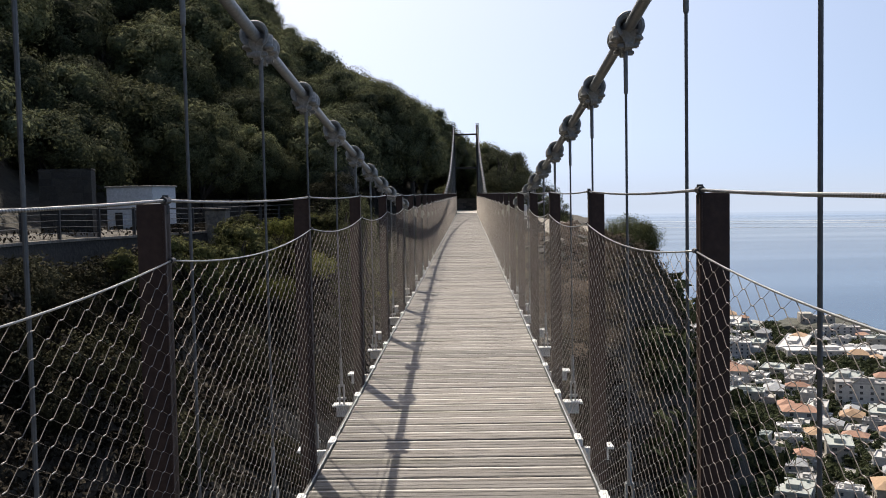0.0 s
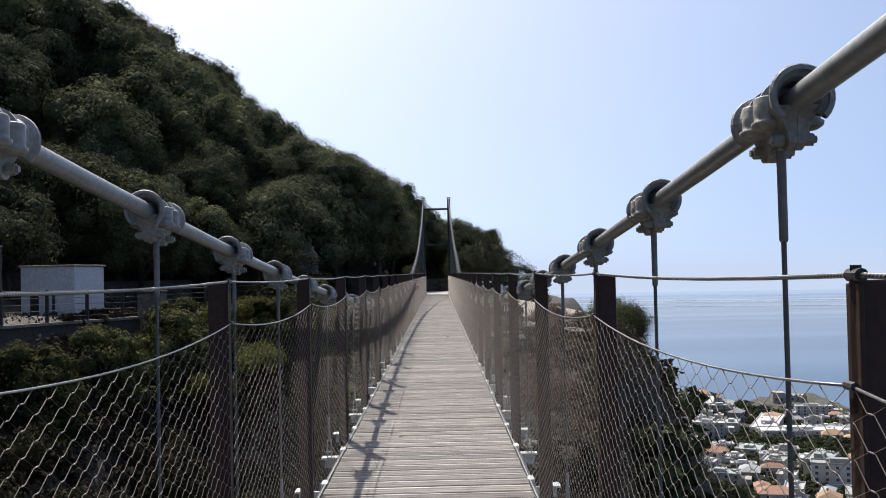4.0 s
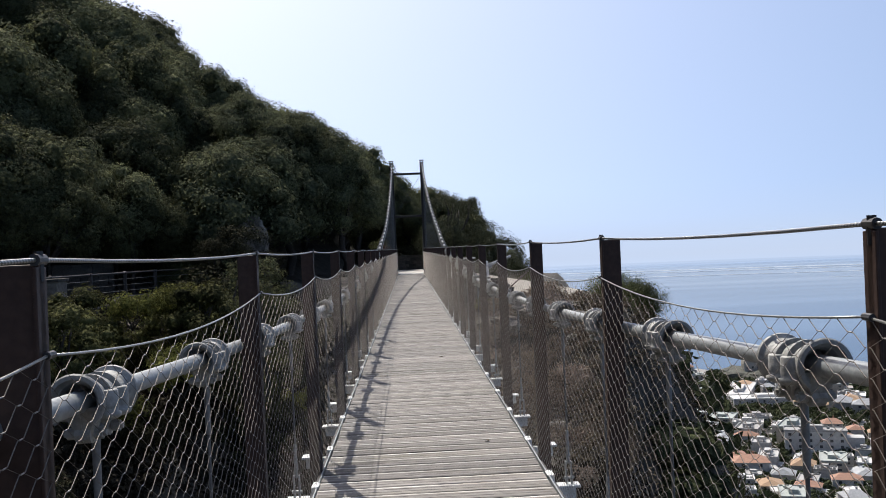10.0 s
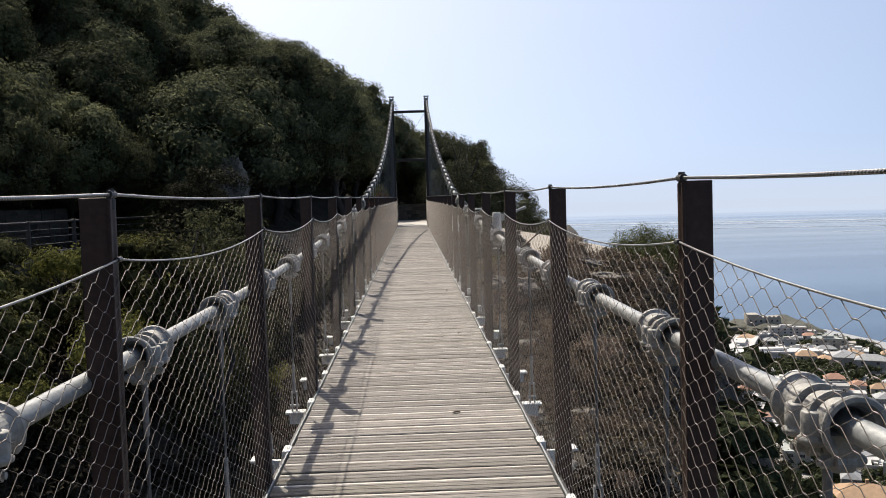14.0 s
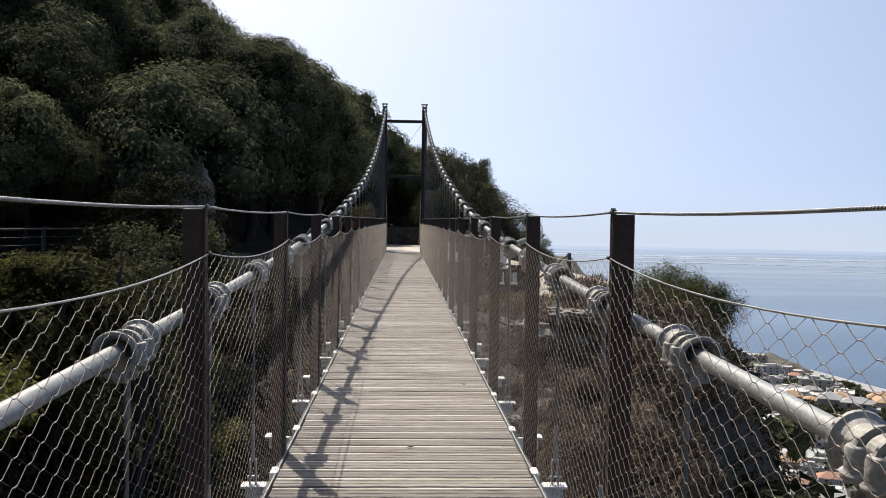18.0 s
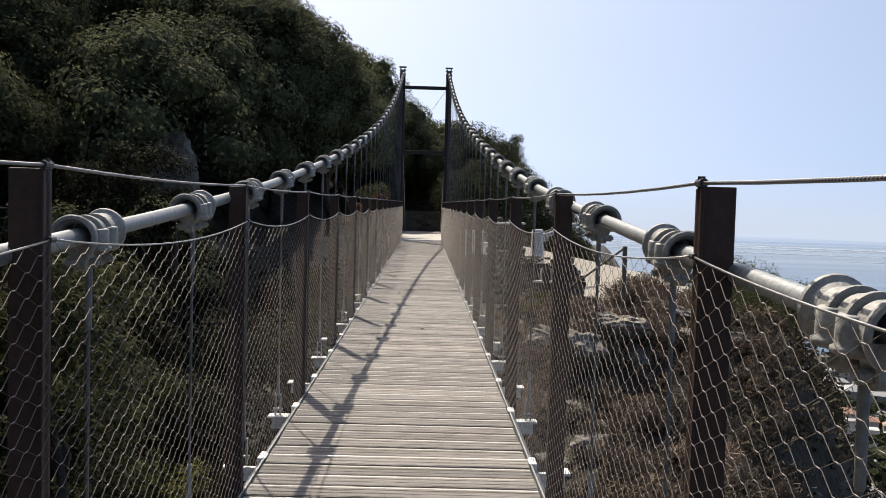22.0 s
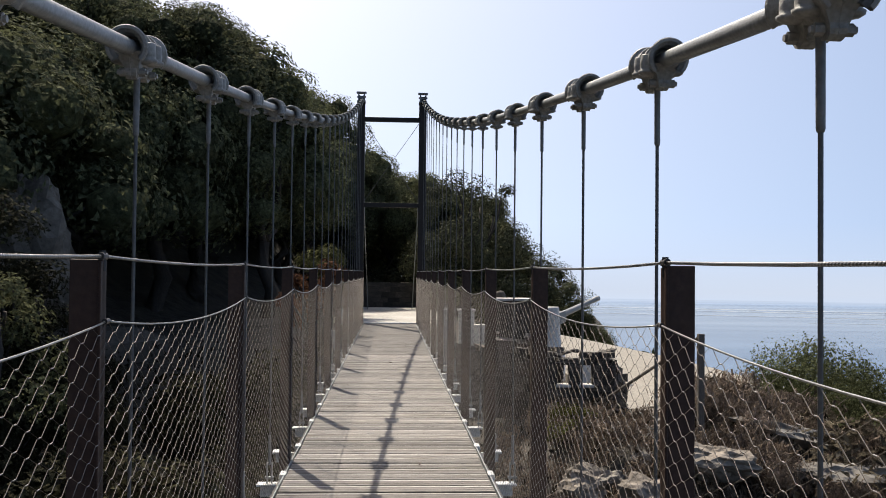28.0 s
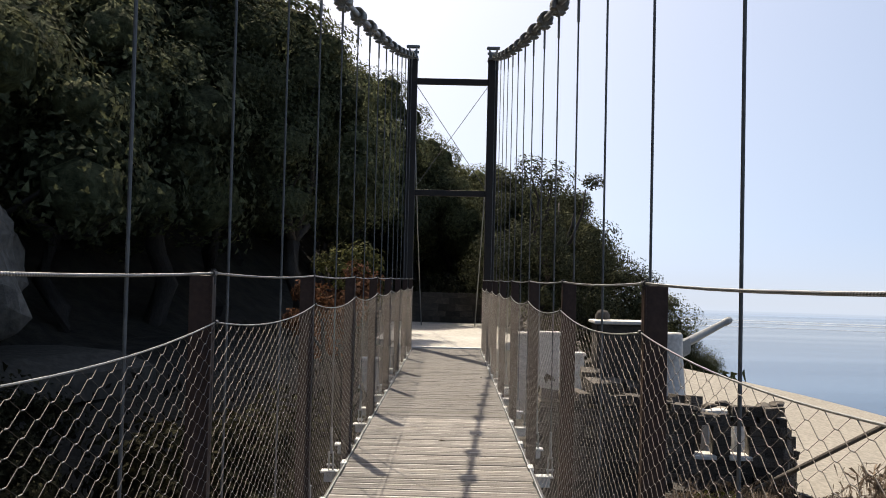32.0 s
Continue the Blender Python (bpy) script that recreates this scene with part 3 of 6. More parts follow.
def build_suspenders():
    """Clamp and hanger at every half bay, both sides."""
    master = thing("suspender", pose(CABLE_X, 0, 0), "grey cable clamp with a thin hanger to the deck", "bridge hanger", "suspenders of the bridge")
    clamp_parts(master)
    bm = bmesh.new()
    sweep(bm, [(0, 0.0001 * i, z) for i, z in enumerate((-0.215, -0.21, -0.17, -0.12, -0.075, -0.048))], [0.0060, 0.0076, 0.0078, 0.0078, 0.0082, 0.0095], 10)
    bmesh.ops.create_uvsphere(bm, u_segments=8, v_segments=6, radius=0.0115, matrix=Matrix.Translation((0, 0, -0.058)))
    part("upper_socket", bm, M_SOCKET, master, "swaged steel socket")
    bm = bmesh.new()
    tube(bm, (0, 0, -1), (0, 0, 0), 0.0046, seg=8)
    part("hanger_wire", bm, M_HANGER, master, "thin grey steel wire")
    bm = bmesh.new()
    tube(bm, (0, 0, 0.10), (0, 0, 0.26), 0.0095, 0.007, 8)
    box(bm, -0.016, -0.009, -0.014, 0.014, 0.0, 0.11, 0.002)
    box(bm, 0.009, 0.016, -0.014, 0.014, 0.0, 0.11, 0.002)
    tube(bm, (-0.024, 0, 0.03), (0.024, 0, 0.03), 0.008, seg=8)
    part("lower_fork", bm, M_GALV, master, "galvanised fork end on the beam")
    places = []
    for k in range(-13, 59):
        y = BEAM0 + k * BAY / 2
        if TOWER_A + 1.2 < y < TOWER_B - 0.9 and y < DECK_B - 0.3:
            for s in (-1, 1):
                places.append((s * cable_x(y, s), y))
    first = True
    for x, y in places:
        z = cable_z(y)
        slope = math.atan(2 * CABLE_BOW * (y - CABLE_MID))
        ob = master if first else copy_thing(master, pose(x, y, z))
        ob.matrix_basis = pose(x, y, z)
        first = False
        drop = z + 0.024
        for c in ob.children:
            base = c.name.split(".")[0]
            if base in ("saddle", "jaw", "bolt", "pin"):
                c.matrix_basis = Matrix.Rotation(slope, 4, "X") @ Matrix.Scale(0.88, 4)
            elif base == "hanger_wire":
                if drop > 0.50:
                    c.matrix_basis = Matrix.Translation((0, 0, -0.205)) @ Matrix.Diagonal((1, 1, drop - 0.205 - 0.24, 1))
            elif base == "lower_fork":
                c.matrix_basis = Matrix.Translation((0, 0, -drop))


build_suspenders()


def build_cables():
    for s in (-1, 1):
        ys = np.linspace(TOWER_A, TOWER_B, 120)
        end_z = 4.98
        cab = thing("main_cable", pose(s * CABLE_X, 0, 0), "thick grey painted steel suspension cable with clamps along it", "bridge cable", "main cables")
        bm = bmesh.new()
        sweep(bm, [(s * (cable_x(y, s) - CABLE_X), y, cable_z(y) + (end_z - cable_z(TOWER_B)) * max(0, (abs(y - CABLE_MID) - 30) / 6) ** 2) for y in ys], 0.020, 12)
        part("cable", bm, M_GALV, cab)
        for y0, y1, zz in ((TOWER_B, TOWER_B + 7.5, -0.1), (TOWER_A, TOWER_A - 7.5, -0.3)):
            bm = bmesh.new()
            sweep(bm, [(0.035 * s, y0, end_z), (0.03 * s, (y0 + y1) / 2, (end_z + zz) / 2 - 0.05), (0.0, y1, zz)], 0.013, 10)
            part("backstay", bm, M_GALV, cab, "pale backstay running down behind the tower")


build_cables()


def build_posts():
    post = thing("railing_post", pose(0, 0, 0), "flat dark brown steel railing post beside the deck", "railing post", "railing posts of the bridge")
    bm = bmesh.new()
    box(bm, 0.0, 0.066, -0.008, 0.012, -0.16, RAIL_Z - 0.006, 0.002)
    box(bm, 0.0, 0.006, -0.017, 0.021, -0.16, RAIL_Z - 0.010, 0.0015)
    part("blade", bm, M_POST, post)
    bm = bmesh.new()
    tube(bm, (0.004, -0.016, RAIL_Z), (0.004, 0.016, RAIL_Z), 0.0085, seg=10)
    tube(bm, (0.004, 0.0, RAIL_Z - 0.03), (0.004, 0.0, RAIL_Z + 0.012), 0.007, seg=8)
    part("rope_grip", bm, M_DARKMETAL, post, "small dark steel rope grip")
    bm = bmesh.new()
    tube(bm, (-0.006, -0.012, NET_Z), (-0.006, 0.012, NET_Z), 0.0058, seg=8)
    part("net_eye", bm, M_DARKMETAL, post, "small steel eye for the net rope")
    bm = bmesh.new()
    box(bm, -0.004, 0.070, -0.045, 0.045, -0.185, -0.155, 0.004)
    part("foot", bm, M_GALV, post, "bolted steel foot")
    first = True
    for k in range(-7, 30):
        y = POST0 + k * BAY
        if not DECK_A < y < DECK_B:
            continue
        for s in (-1, 1):
            m = Matrix.Translation((s * (EDGE + 0.014), y, 0)) @ Matrix.Rotation(0 if s > 0 else math.pi, 4, "Z")
            m = m @ Matrix.Rotation(radians(random.uniform(-0.35, 0.35)), 4, "X")
            if first:
                post.matrix_basis = m
                first = False
            else:
                copy_thing(post, m)
    # rail ropes
    ys = [POST0 + k * BAY for k in range(-7, 30) if DECK_A < POST0 + k * BAY < DECK_B]
    for s in (-1, 1):
        pts = []
        for a, b in zip(ys, ys[1:]):
            for i in range(6):
                u = i / 6
                pts.append((s * (EDGE + 0.018), a + (b - a) * u, RAIL_Z - 0.010 * 4 * u * (1 - u)))
        pts.append((s * (EDGE + 0.018), ys[-1], RAIL_Z))
        bm = bmesh.new()
        sweep(bm, pts, 0.0035, 8)
        ob = mesh_object("handrail_rope", bm, rope_material())
        tagged(ob, "twisted stainless steel wire rope handrail through the posts", "handrail", "handrail ropes")


def rope_material():
    if "twisted_wire_rope" in bpy.data.materials:
        return bpy.data.materials["twisted_wire_rope"]
    m = material("twisted_wire_rope", (0.21, 0.21, 0.205), 0.34, 0.8, fine=120, coarse=10, vary=0.3, bump=0.0)
    n, link = m.node_tree.nodes, m.node_tree.links.new
    co = n.new("ShaderNodeTexCoord")
    mp = n.new("ShaderNodeMapping")
    mp.inputs["Scale"].default_value = (90, 130, 90)
    wv = n.new("ShaderNodeTexWave")
    wv.wave_type, wv.bands_direction = "BANDS", "DIAGONAL"
    wv.inputs["Scale"].default_value = 0.5
    link(co.outputs["Object"], mp.inputs[0])
    link(mp.outputs[0], wv.inputs["Vector"])
    bp = n.new("ShaderNodeBump")
    bp.inputs["Strength"].default_value = 0.45
    bp.inputs["Distance"].default_value = 0.003
    link(wv.outputs["Fac"], bp.inputs["Height"])
    link(bp.outputs[0], n["Principled BSDF"].inputs["Normal"])
    return m


build_posts()


def build_nets():
    """Diamond wire netting, one panel a bay, hung from a sagging top rope."""
    cols, rows = 36, 48
    def top(u):
        return NET_Z - 0.040 * 4 * u * (1 - u)
    V, F, sleeves = [], [], []
    base = -0.03

    def node(c, r):
        u = c / cols
        t = r / rows
        return np.array((0.0, u * BAY, base + (top(u) - base) * t))

    def wire(a, b, r0, r1=None, seg=3):
        d = b - a
        d = d / np.linalg.norm(d)
        p = np.array((1.0, 0, 0))
        q = np.cross(d, p)
        i = len(V)
        for e, r in ((a, r0), (b, r0 if r1 is None else r1)):
            for k in range(seg):
                ang = k * math.tau / seg
                V.append(tuple(e + r * (math.cos(ang) * p + math.sin(ang) * q)))
        for k in range(seg):
            F.append((i + k, i + (k + 1) % seg, i + seg + (k + 1) % seg, i + seg + k))

    def strand(a, b):
        # flat out of the sleeve, then bent upwards, then flat again
        d = b - a
        bend = d * np.array((0, 0.12, 0.0))
        wire(a, a + bend, 0.00092)
        wire(a + bend, b - bend, 0.00092)
        wire(b - bend, b, 0.00092)
    crimp = np.array((0, 0.0045, 0))
    for r in range(rows):
        for c in range(cols):
            # the strands run from one crimped sleeve to the next, leaning one way, then the other
            if (r + c) % 2 == 0:
                strand(node(c, r) + crimp, node(c + 1, r + 1) - crimp)
            else:
                # drawn thinner so it looks dim, for the strands that miss the sun's glint
                wire(node(c + 1, r) - crimp, node(c, r + 1) + crimp, 0.00054)
            if (r + c) % 2 == 0 and r and c:
                p = node(c, r)
                sleeves.append(len(F))
                wire(p - crimp, p + crimp, 0.0013, seg=4)
    net_me = bpy.data.meshes.new("netting")
    net_me.from_pydata(V, [], F)
    net_me.materials.append(M_NET)
    net_me.materials.append(M_SLEEVE)
    for i in sleeves:
        for k in range(4):
            net_me.polygons[i + k].material_index = 1
    net_me.polygons.foreach_set("use_smooth", [True] * len(net_me.polygons))
    bm = bmesh.new()
    sweep(bm, [(0, u * BAY, top(u)) for u in np.linspace(0, 1, 17)], 0.0021, 7)
    rope_me = bpy.data.meshes.new("top_rope")
    bm.to_mesh(rope_me)
    bm.free()
    rope_me.materials.append(M_ROPE)
    bm = bmesh.new()
    sweep(bm, [(0, 0, base), (0, BAY, base)], 0.0035, 6)
    low_me = bpy.data.meshes.new("bottom_rope")
    bm.to_mesh(low_me)
    bm.free()
    low_me.materials.append(M_ROPE)
    for k in range(-2, 29):
        y = POST0 + k * BAY
        if not (DECK_A < y and y + BAY < DECK_B + 0.2):
            continue
        for s in (-1, 1):
            e = thing("net_panel", pose(s * (EDGE + 0.008), y, 0), "stainless steel diamond wire netting between two railing posts", "safety net", "net panels of the railing")
            share("netting", net_me, e)
            share("top_rope", rope_me, e)
            share("bottom_rope", low_me, e)


build_nets()


def build_tower():
    t = thing("portal_tower", pose(0, TOWER_B, 0), "tall dark steel portal tower carrying the bridge cables", "bridge tower", "bridge towers")
    for s in (-1, 1):
        bm = bmesh.new()
        x = s * 0.69
        box(bm, x - 0.085, x + 0.085, -0.085, 0.085, -0.4, 4.92, 0.012)
        leg = part("leg", bm, M_TOWER, t)
        bm = bmesh.new()
        box(bm, x - 0.15, x + 0.15, -0.17, 0.17, -0.05, -0.01, 0.005)
        part("base_plate", bm, M_TOWER, leg)
        bm = bmesh.new()
        # cable seat on the leg: two cheeks round a grooved saddle wheel, capped
        box(bm, x - 0.095, x + 0.095, -0.12, 0.12, 4.92, 4.955, 0.006)
        for q in (-1, 1):
            cheek = [(-0.10, 4.95), (0.10, 4.95), (0.085, 5.07), (0.055, 5.125), (-0.055, 5.125), (-0.085, 5.07)]
            a = [bm.verts.new((x + q * 0.052, y, z)) for y, z in cheek]
            b = [bm.verts.new((x + q * 0.074, y, z)) for y, z in cheek]
            bm.faces.new(a), bm.faces.new(b[::-1])
            for i in range(6):
                bm.faces.new((a[i], b[i], b[(i + 1) % 6], a[(i + 1) % 6]))
            tube(bm, (x + q * 0.070, 0, 5.05), (x + q * 0.098, 0, 5.05), 0.022, seg=6)
        box(bm, x - 0.112, x + 0.112, -0.05, 0.05, 5.12, 5.165, 0.012)
        tube(bm, (x - 0.09, 0, 5.05), (x + 0.09, 0, 5.05), 0.016, seg=8)
        lathe(bm, [(-0.050, 0.0), (-0.050, 0.085), (-0.030, 0.055), (0.030, 0.055), (0.050, 0.085), (0.050, 0.0)], 16, "X", (x, 0, 5.02))
        bmesh.ops.recalc_face_normals(bm, faces=bm.faces)
        part("cable_seat", bm, M_SOCKET, leg, "forked steel cable seat")
    for z, h in ((4.545, 0.10), (2.625, 0.10)):
        bm = bmesh.new()
        box(bm, -0.61, 0.61, -0.045, 0.045, z - h / 2, z + h / 2, 0.006)
        part("crossbeam", bm, M_TOWER, t)
    for s in (-1, 1):
        bm = bmesh.new()
        tube(bm, (-0.61 * s, 0.02 * s, 4.47), (0.61 * s, 0.02 * s, 2.70), 0.0055, seg=6)
        part("brace_rod", bm, M_HANGER, t, "thin diagonal steel brace rod")
    copy_thing(t, pose(0, TOWER_A, 0))


build_tower()


# ---- trees and scrub ----
def leaf_cloud(rng, n_clump, per, spread, clump_r, size, flat=0.8, up=0.0, simple=False, slim=1.0):
    """Leaves in clumps, as small blades facing outwards; far ones with three corners."""
    cs = rng.normal(size=(n_clump, 3))
    cs /= np.linalg.norm(cs, axis=1)[:, None]
    cs *= rng.uniform(0.35, 1.0, (n_clump, 1)) ** 0.5
    cs = cs * np.array(spread)
    cr = clump_r * rng.uniform(0.6, 1.3, n_clump)
    c = np.repeat(cs, per, 0)
    r = np.repeat(cr, per)
    p = rng.normal(size=(len(c), 3))
    p /= np.linalg.norm(p, axis=1)[:, None]
    p *= (rng.uniform(0.15, 1, (len(c), 1)) ** 0.45)
    # leaves face outwards from their clump and from the crown, as they do in the light
    out = p / np.linalg.norm(p, axis=1)[:, None] + 0.7 * c / np.array(spread) + rng.normal(size=p.shape) * 0.45
    out[:, 2] += 0.25
    out /= np.linalg.norm(out, axis=1)[:, None]
    p = c + p * r[:, None] * np.array((1, 1, flat))
    d = np.cross(out, rng.normal(size=(len(c), 3)))
    d[:, 2] += up * 0.5
    d /= np.linalg.norm(d, axis=1)[:, None]
    e = np.cross(out, d)
    e /= np.linalg.norm(e, axis=1)[:, None]
    e *= slim
    s = size * rng.uniform(0.6, 1.4, (len(c), 1))
    if simple:
        V = np.stack([p - d * s * 1.1, p + e * s * 0.6 + d * s * 0.5, p - e * s * 0.6 + d * s * 0.6], 1).reshape(-1, 3)
        return V, np.arange(len(V)).reshape(-1, 3), cs
    V = np.stack([p - d * s, p + e * s * 0.45, p + d * s, p - e * s * 0.45], 1).reshape(-1, 3)
    F = np.arange(len(V)).reshape(-1, 4)
    return V, F, cs


def crown_cloud(rng, lobes, per, spread, lobe_r, size, ragged=0.16, low=-0.5, heart=0.80):
    """A crown of billowing lobes: each a dense dark heart with leaves lying over its surface."""
    V, F, at, cs = [], [], 0, []
    bm = bmesh.new()
    bmesh.ops.create_icosphere(bm, subdivisions=1, radius=1)
    ball = np.array([v.co[:] for v in bm.verts])
    tris = np.array([[v.index for v in f.verts] for f in bm.faces])
    bm.free()
    spread = np.array(spread)
    for i in range(lobes):
        z = low + (1 - low) * (i + 0.5) / lobes
        a = i * 2.39996 + rng.uniform(-0.5, 0.5)
        h = math.sqrt(max(0, 1 - z * z))
        d = np.array((h * math.cos(a), h * math.sin(a), z))
        r = lobe_r * rng.uniform(0.65, 1.25)
        c = d * spread * rng.uniform(0.62, 0.98)
        cs.append(c)
        k = r * (heart + 0.10 * np.sin(ball @ rng.normal(size=3) * 5 + rng.uniform(0, 6)))[:, None]
        if heart > 0.5:
            V.append(c + ball * k * np.array((1, 1, 0.85)))
            F.append(tris + at)
            at += len(ball)
        n = int(per * (r / lobe_r) ** 2)
        p = rng.normal(size=(n, 3)) + 0.55 * d
        p /= np.linalg.norm(p, axis=1)[:, None]
        rad = r * (heart + 0.06 + (0.92 - heart) * rng.uniform(0, 1, (n, 1)) ** 0.5 * 0.7 + ragged * np.abs(rng.normal(size=(n, 1))) + 0.10 * np.sin(p @ rng.normal(size=(3, 1)) * 6))
        out = p + 0.35 * d + rng.normal(size=p.shape) * 0.32
        out[:, 2] += 0.15
        out /= np.linalg.norm(out, axis=1)[:, None]
        q = c + p * rad * np.array((1, 1, 0.88))
        e = np.cross(out, rng.normal(size=(n, 3)))
        e /= np.linalg.norm(e, axis=1)[:, None]
        g = np.cross(out, e) * 0.62
        s = size * rng.uniform(0.6, 1.4, (n, 1))
        V.append(np.stack([q - e * s * 1.1, q + g * s + e * s * 0.5, q - g * s + e * s * 0.6], 1).reshape(-1, 3))
        F.append(np.arange(3 * n).reshape(-1, 3) + at)
        at += 3 * n
    return np.concatenate(V), np.concatenate(F), np.array(cs)


def limb(bm, a, b, r0, r1, rng, n=4):
    pts = [Vector(a).lerp(Vector(b), i / n) for i in range(n + 1)]
    for i in range(1, n):
        pts[i] += Vector(rng.normal(size=3) * (Vector(b) - Vector(a)).length * 0.05)
    sweep(bm, pts, [r0 + (r1 - r0) * i / n for i in range(n + 1)], 7)


def tree_kind(seed, height, width, mat, clumps, per, size, clump_r, label, airy=False, name="tree", deep=0.40):
    """A tapered, forked trunk with limbs, and a crown of leaf clumps."""
    rng = np.random.default_rng(seed)
    t = thing(name, pose(0, 0, -500), label, "tree", "trees of the hillside")
    lift = height * (0.58 if not airy else 1.02 - deep)
    if airy:
        V, F, cs = leaf_cloud(rng, clumps, per, (width / 2, width / 2, height * deep), clump_r, size, simple=size > 0.05)
    else:
        V, F, cs = crown_cloud(rng, clumps, per, (width / 2, width / 2, height * deep), clump_r, size, 0.13 if size > 0.07 else 0.10, heart=0.74 if size > 0.07 else 0.64)
    V = V + np.array((0, 0, lift))
    t["top"] = float(V[:, 2].max())
    soup("crown", V, F, mat, t, smooth=True)
    bm = bmesh.new()
    fork = (rng.uniform(-0.15, 0.15), rng.uniform(-0.15, 0.15), height * 0.32)
    limb(bm, (0, 0, -0.5), fork, 0.035 * height, 0.022 * height, rng)
    order = np.argsort(-np.linalg.norm(cs, axis=1))[:9 if airy else 6]
    for i in order:
        limb(bm, fork, tuple(cs[i] * 0.85 + np.array((0, 0, lift))), 0.014 * height, 0.004 * height, rng)
    part("trunk", bm, M_BARK, t)
    return t


TREE_LABEL = "dark green evergreen tree with a dense uneven crown"
KINDS = [
    tree_kind(11, 5.0, 4.4, M_LEAF, 24, 330, 0.085, 0.92, TREE_LABEL),
    tree_kind(12, 5.6, 4.0, M_LEAF2, 22, 350, 0.085, 0.95, TREE_LABEL),
    tree_kind(13, 4.4, 4.6, M_LEAF, 26, 310, 0.085, 0.88, "dark olive evergreen tree with a rounded crown"),
    tree_kind(14, 4.8, 3.8, M_LEAF2, 22, 330, 0.085, 0.86, TREE_LABEL),
]
FINE_KINDS = [
    tree_kind(16, 5.4, 4.2, M_LEAF, 34, 440, 0.058, 0.74, "dark evergreen tree with a dense crown near the bridge"),
    tree_kind(17, 4.8, 4.4, M_LEAF2, 34, 440, 0.058, 0.76, "dark evergreen tree with a dense crown near the bridge"),
]
NEAR_KINDS = [
    tree_kind(21, 7.4, 4.6, M_LEAF2, 46, 640, 0.048, 0.70, "tall dark evergreen tree beside the bridge landing"),
    tree_kind(22, 6.2, 4.4, M_LEAF, 42, 640, 0.048, 0.68, "dark olive tree beside the bridge landing"),
    tree_kind(23, 4.6, 3.6, M_COAST, 36, 350, 0.042, 0.46, "airy wild olive tree with visible twigs against the sky", airy=True),
    tree_kind(25, 6.4, 2.5, M_LEAF, 50, 190, 0.044, 0.36, "slender grey-green evergreen tree rising from the gully", airy=True),
    tree_kind(26, 4.2, 2.4, M_OLIVE, 44, 170, 0.046, 0.38, "olive yellow-green bushy tree below the hillside path"),
    tree_kind(24, 3.6, 3.4, M_COAST, 34, 350, 0.042, 0.46, "low airy evergreen tree beside the landing", airy=True),
    tree_kind(27, 3.0, 0.95, M_RED, 16, 90, 0.042, 0.20, "thin reddish shrub growing beside the bridge railing", airy=True, name="shrub", deep=0.13),
    tree_kind(28, 3.1, 0.85, M_OLIVE, 16, 90, 0.042, 0.20, "thin yellow-green shrub growing beside the bridge railing", airy=True, name="shrub", deep=0.13),
    tree_kind(29, 4.4, 2.3, M_SHADE, 40, 190, 0.046, 0.40, "evergreen tree, darkened as in shade, added in front of the grey boulder", airy=True),
]
RIDGE_X, RIDGE_Z = [-24, -20, -17, -14, -10, -8.5, -5, -3.2, -1.6, 0.2, 3], [24.0, 19.9, 17.2, 16.0, 11.7, 10.9, 9.5, 8.1, 7.2, 5.7, 4.2]


def ridge_room(kind, x, y, scale):
    """How far a tree may rise before its crown breaks the ridge line fitted to the camera's view."""
    k = (y - 15) / 55
    return 1.15 + (float(np.interp((x + 0.9) / k, RIDGE_X, RIDGE_Z)) - 1.15) * k - land_at(x, y) - kind["top"] * scale


def plant(kind, x, y, scale=1.0, turn=None, dz=0.0):
    m = pose(x, y, land_at(x, y) + dz, 0, 0, random.uniform(0, 360) if turn is None else turn) @ Matrix.Scale(scale, 4)
    o = copy_thing(kind, m)
    o.matrix_basis = m
    return o


def drop_kind(kind):
    for o in (*kind.children_recursive, kind):
        bpy.data.objects.remove(o)


random.seed(5)
# wood on the hillside: near trees one by one, the rest as one mass
spots = []
for iy in range(int((112 + 2) / 3.1)):
    for ix in range(17):
        y = 2 + iy * 3.1 + random.uniform(-1.2, 1.2)
        f = float(np.interp(y, FOOT_Y, FOOT_X))
        x = f - 0.6 - ix * 3.0 + random.uniform(-1.1, 1.1)
        if y < 46 and x > f - 2.5:
            continue
        if 40 < y < 66 and x > -4.0:
            continue
        if y > 58 and abs(x) < 2.6 and y < 67.5:
            continue
        # the rock face and the hut stay clear
        if (abs(x + 7.0) < 3.0 and 47 < y < 54) or (-15.5 < x < -9.5 and 33 < y < 42):
            continue
        spots.append((math.hypot(x, y - 32), x, y))
spots.sort(key=lambda q: q[0] + (1000 if q[2] < 21 else 0))
for d, x, y in spots[:225]:
    kind = random.choice(FINE_KINDS if y > 40 and x > -16 and y < 75 else KINDS)
    scale = random.uniform(0.75, 1.12) * (1.0 if y > 54 and x > -2.5 else 1.28 if 54 < y < 71 and x > -15 else 0.9 if y > 71 and -13 < x < -5 else 1.05)
    # crowns are sunk to fit the ridge line in the camera's view
    plant(kind, x, y, scale, dz=min(-0.35, ridge_room(kind, x, y, scale) if y > 55 else 0))
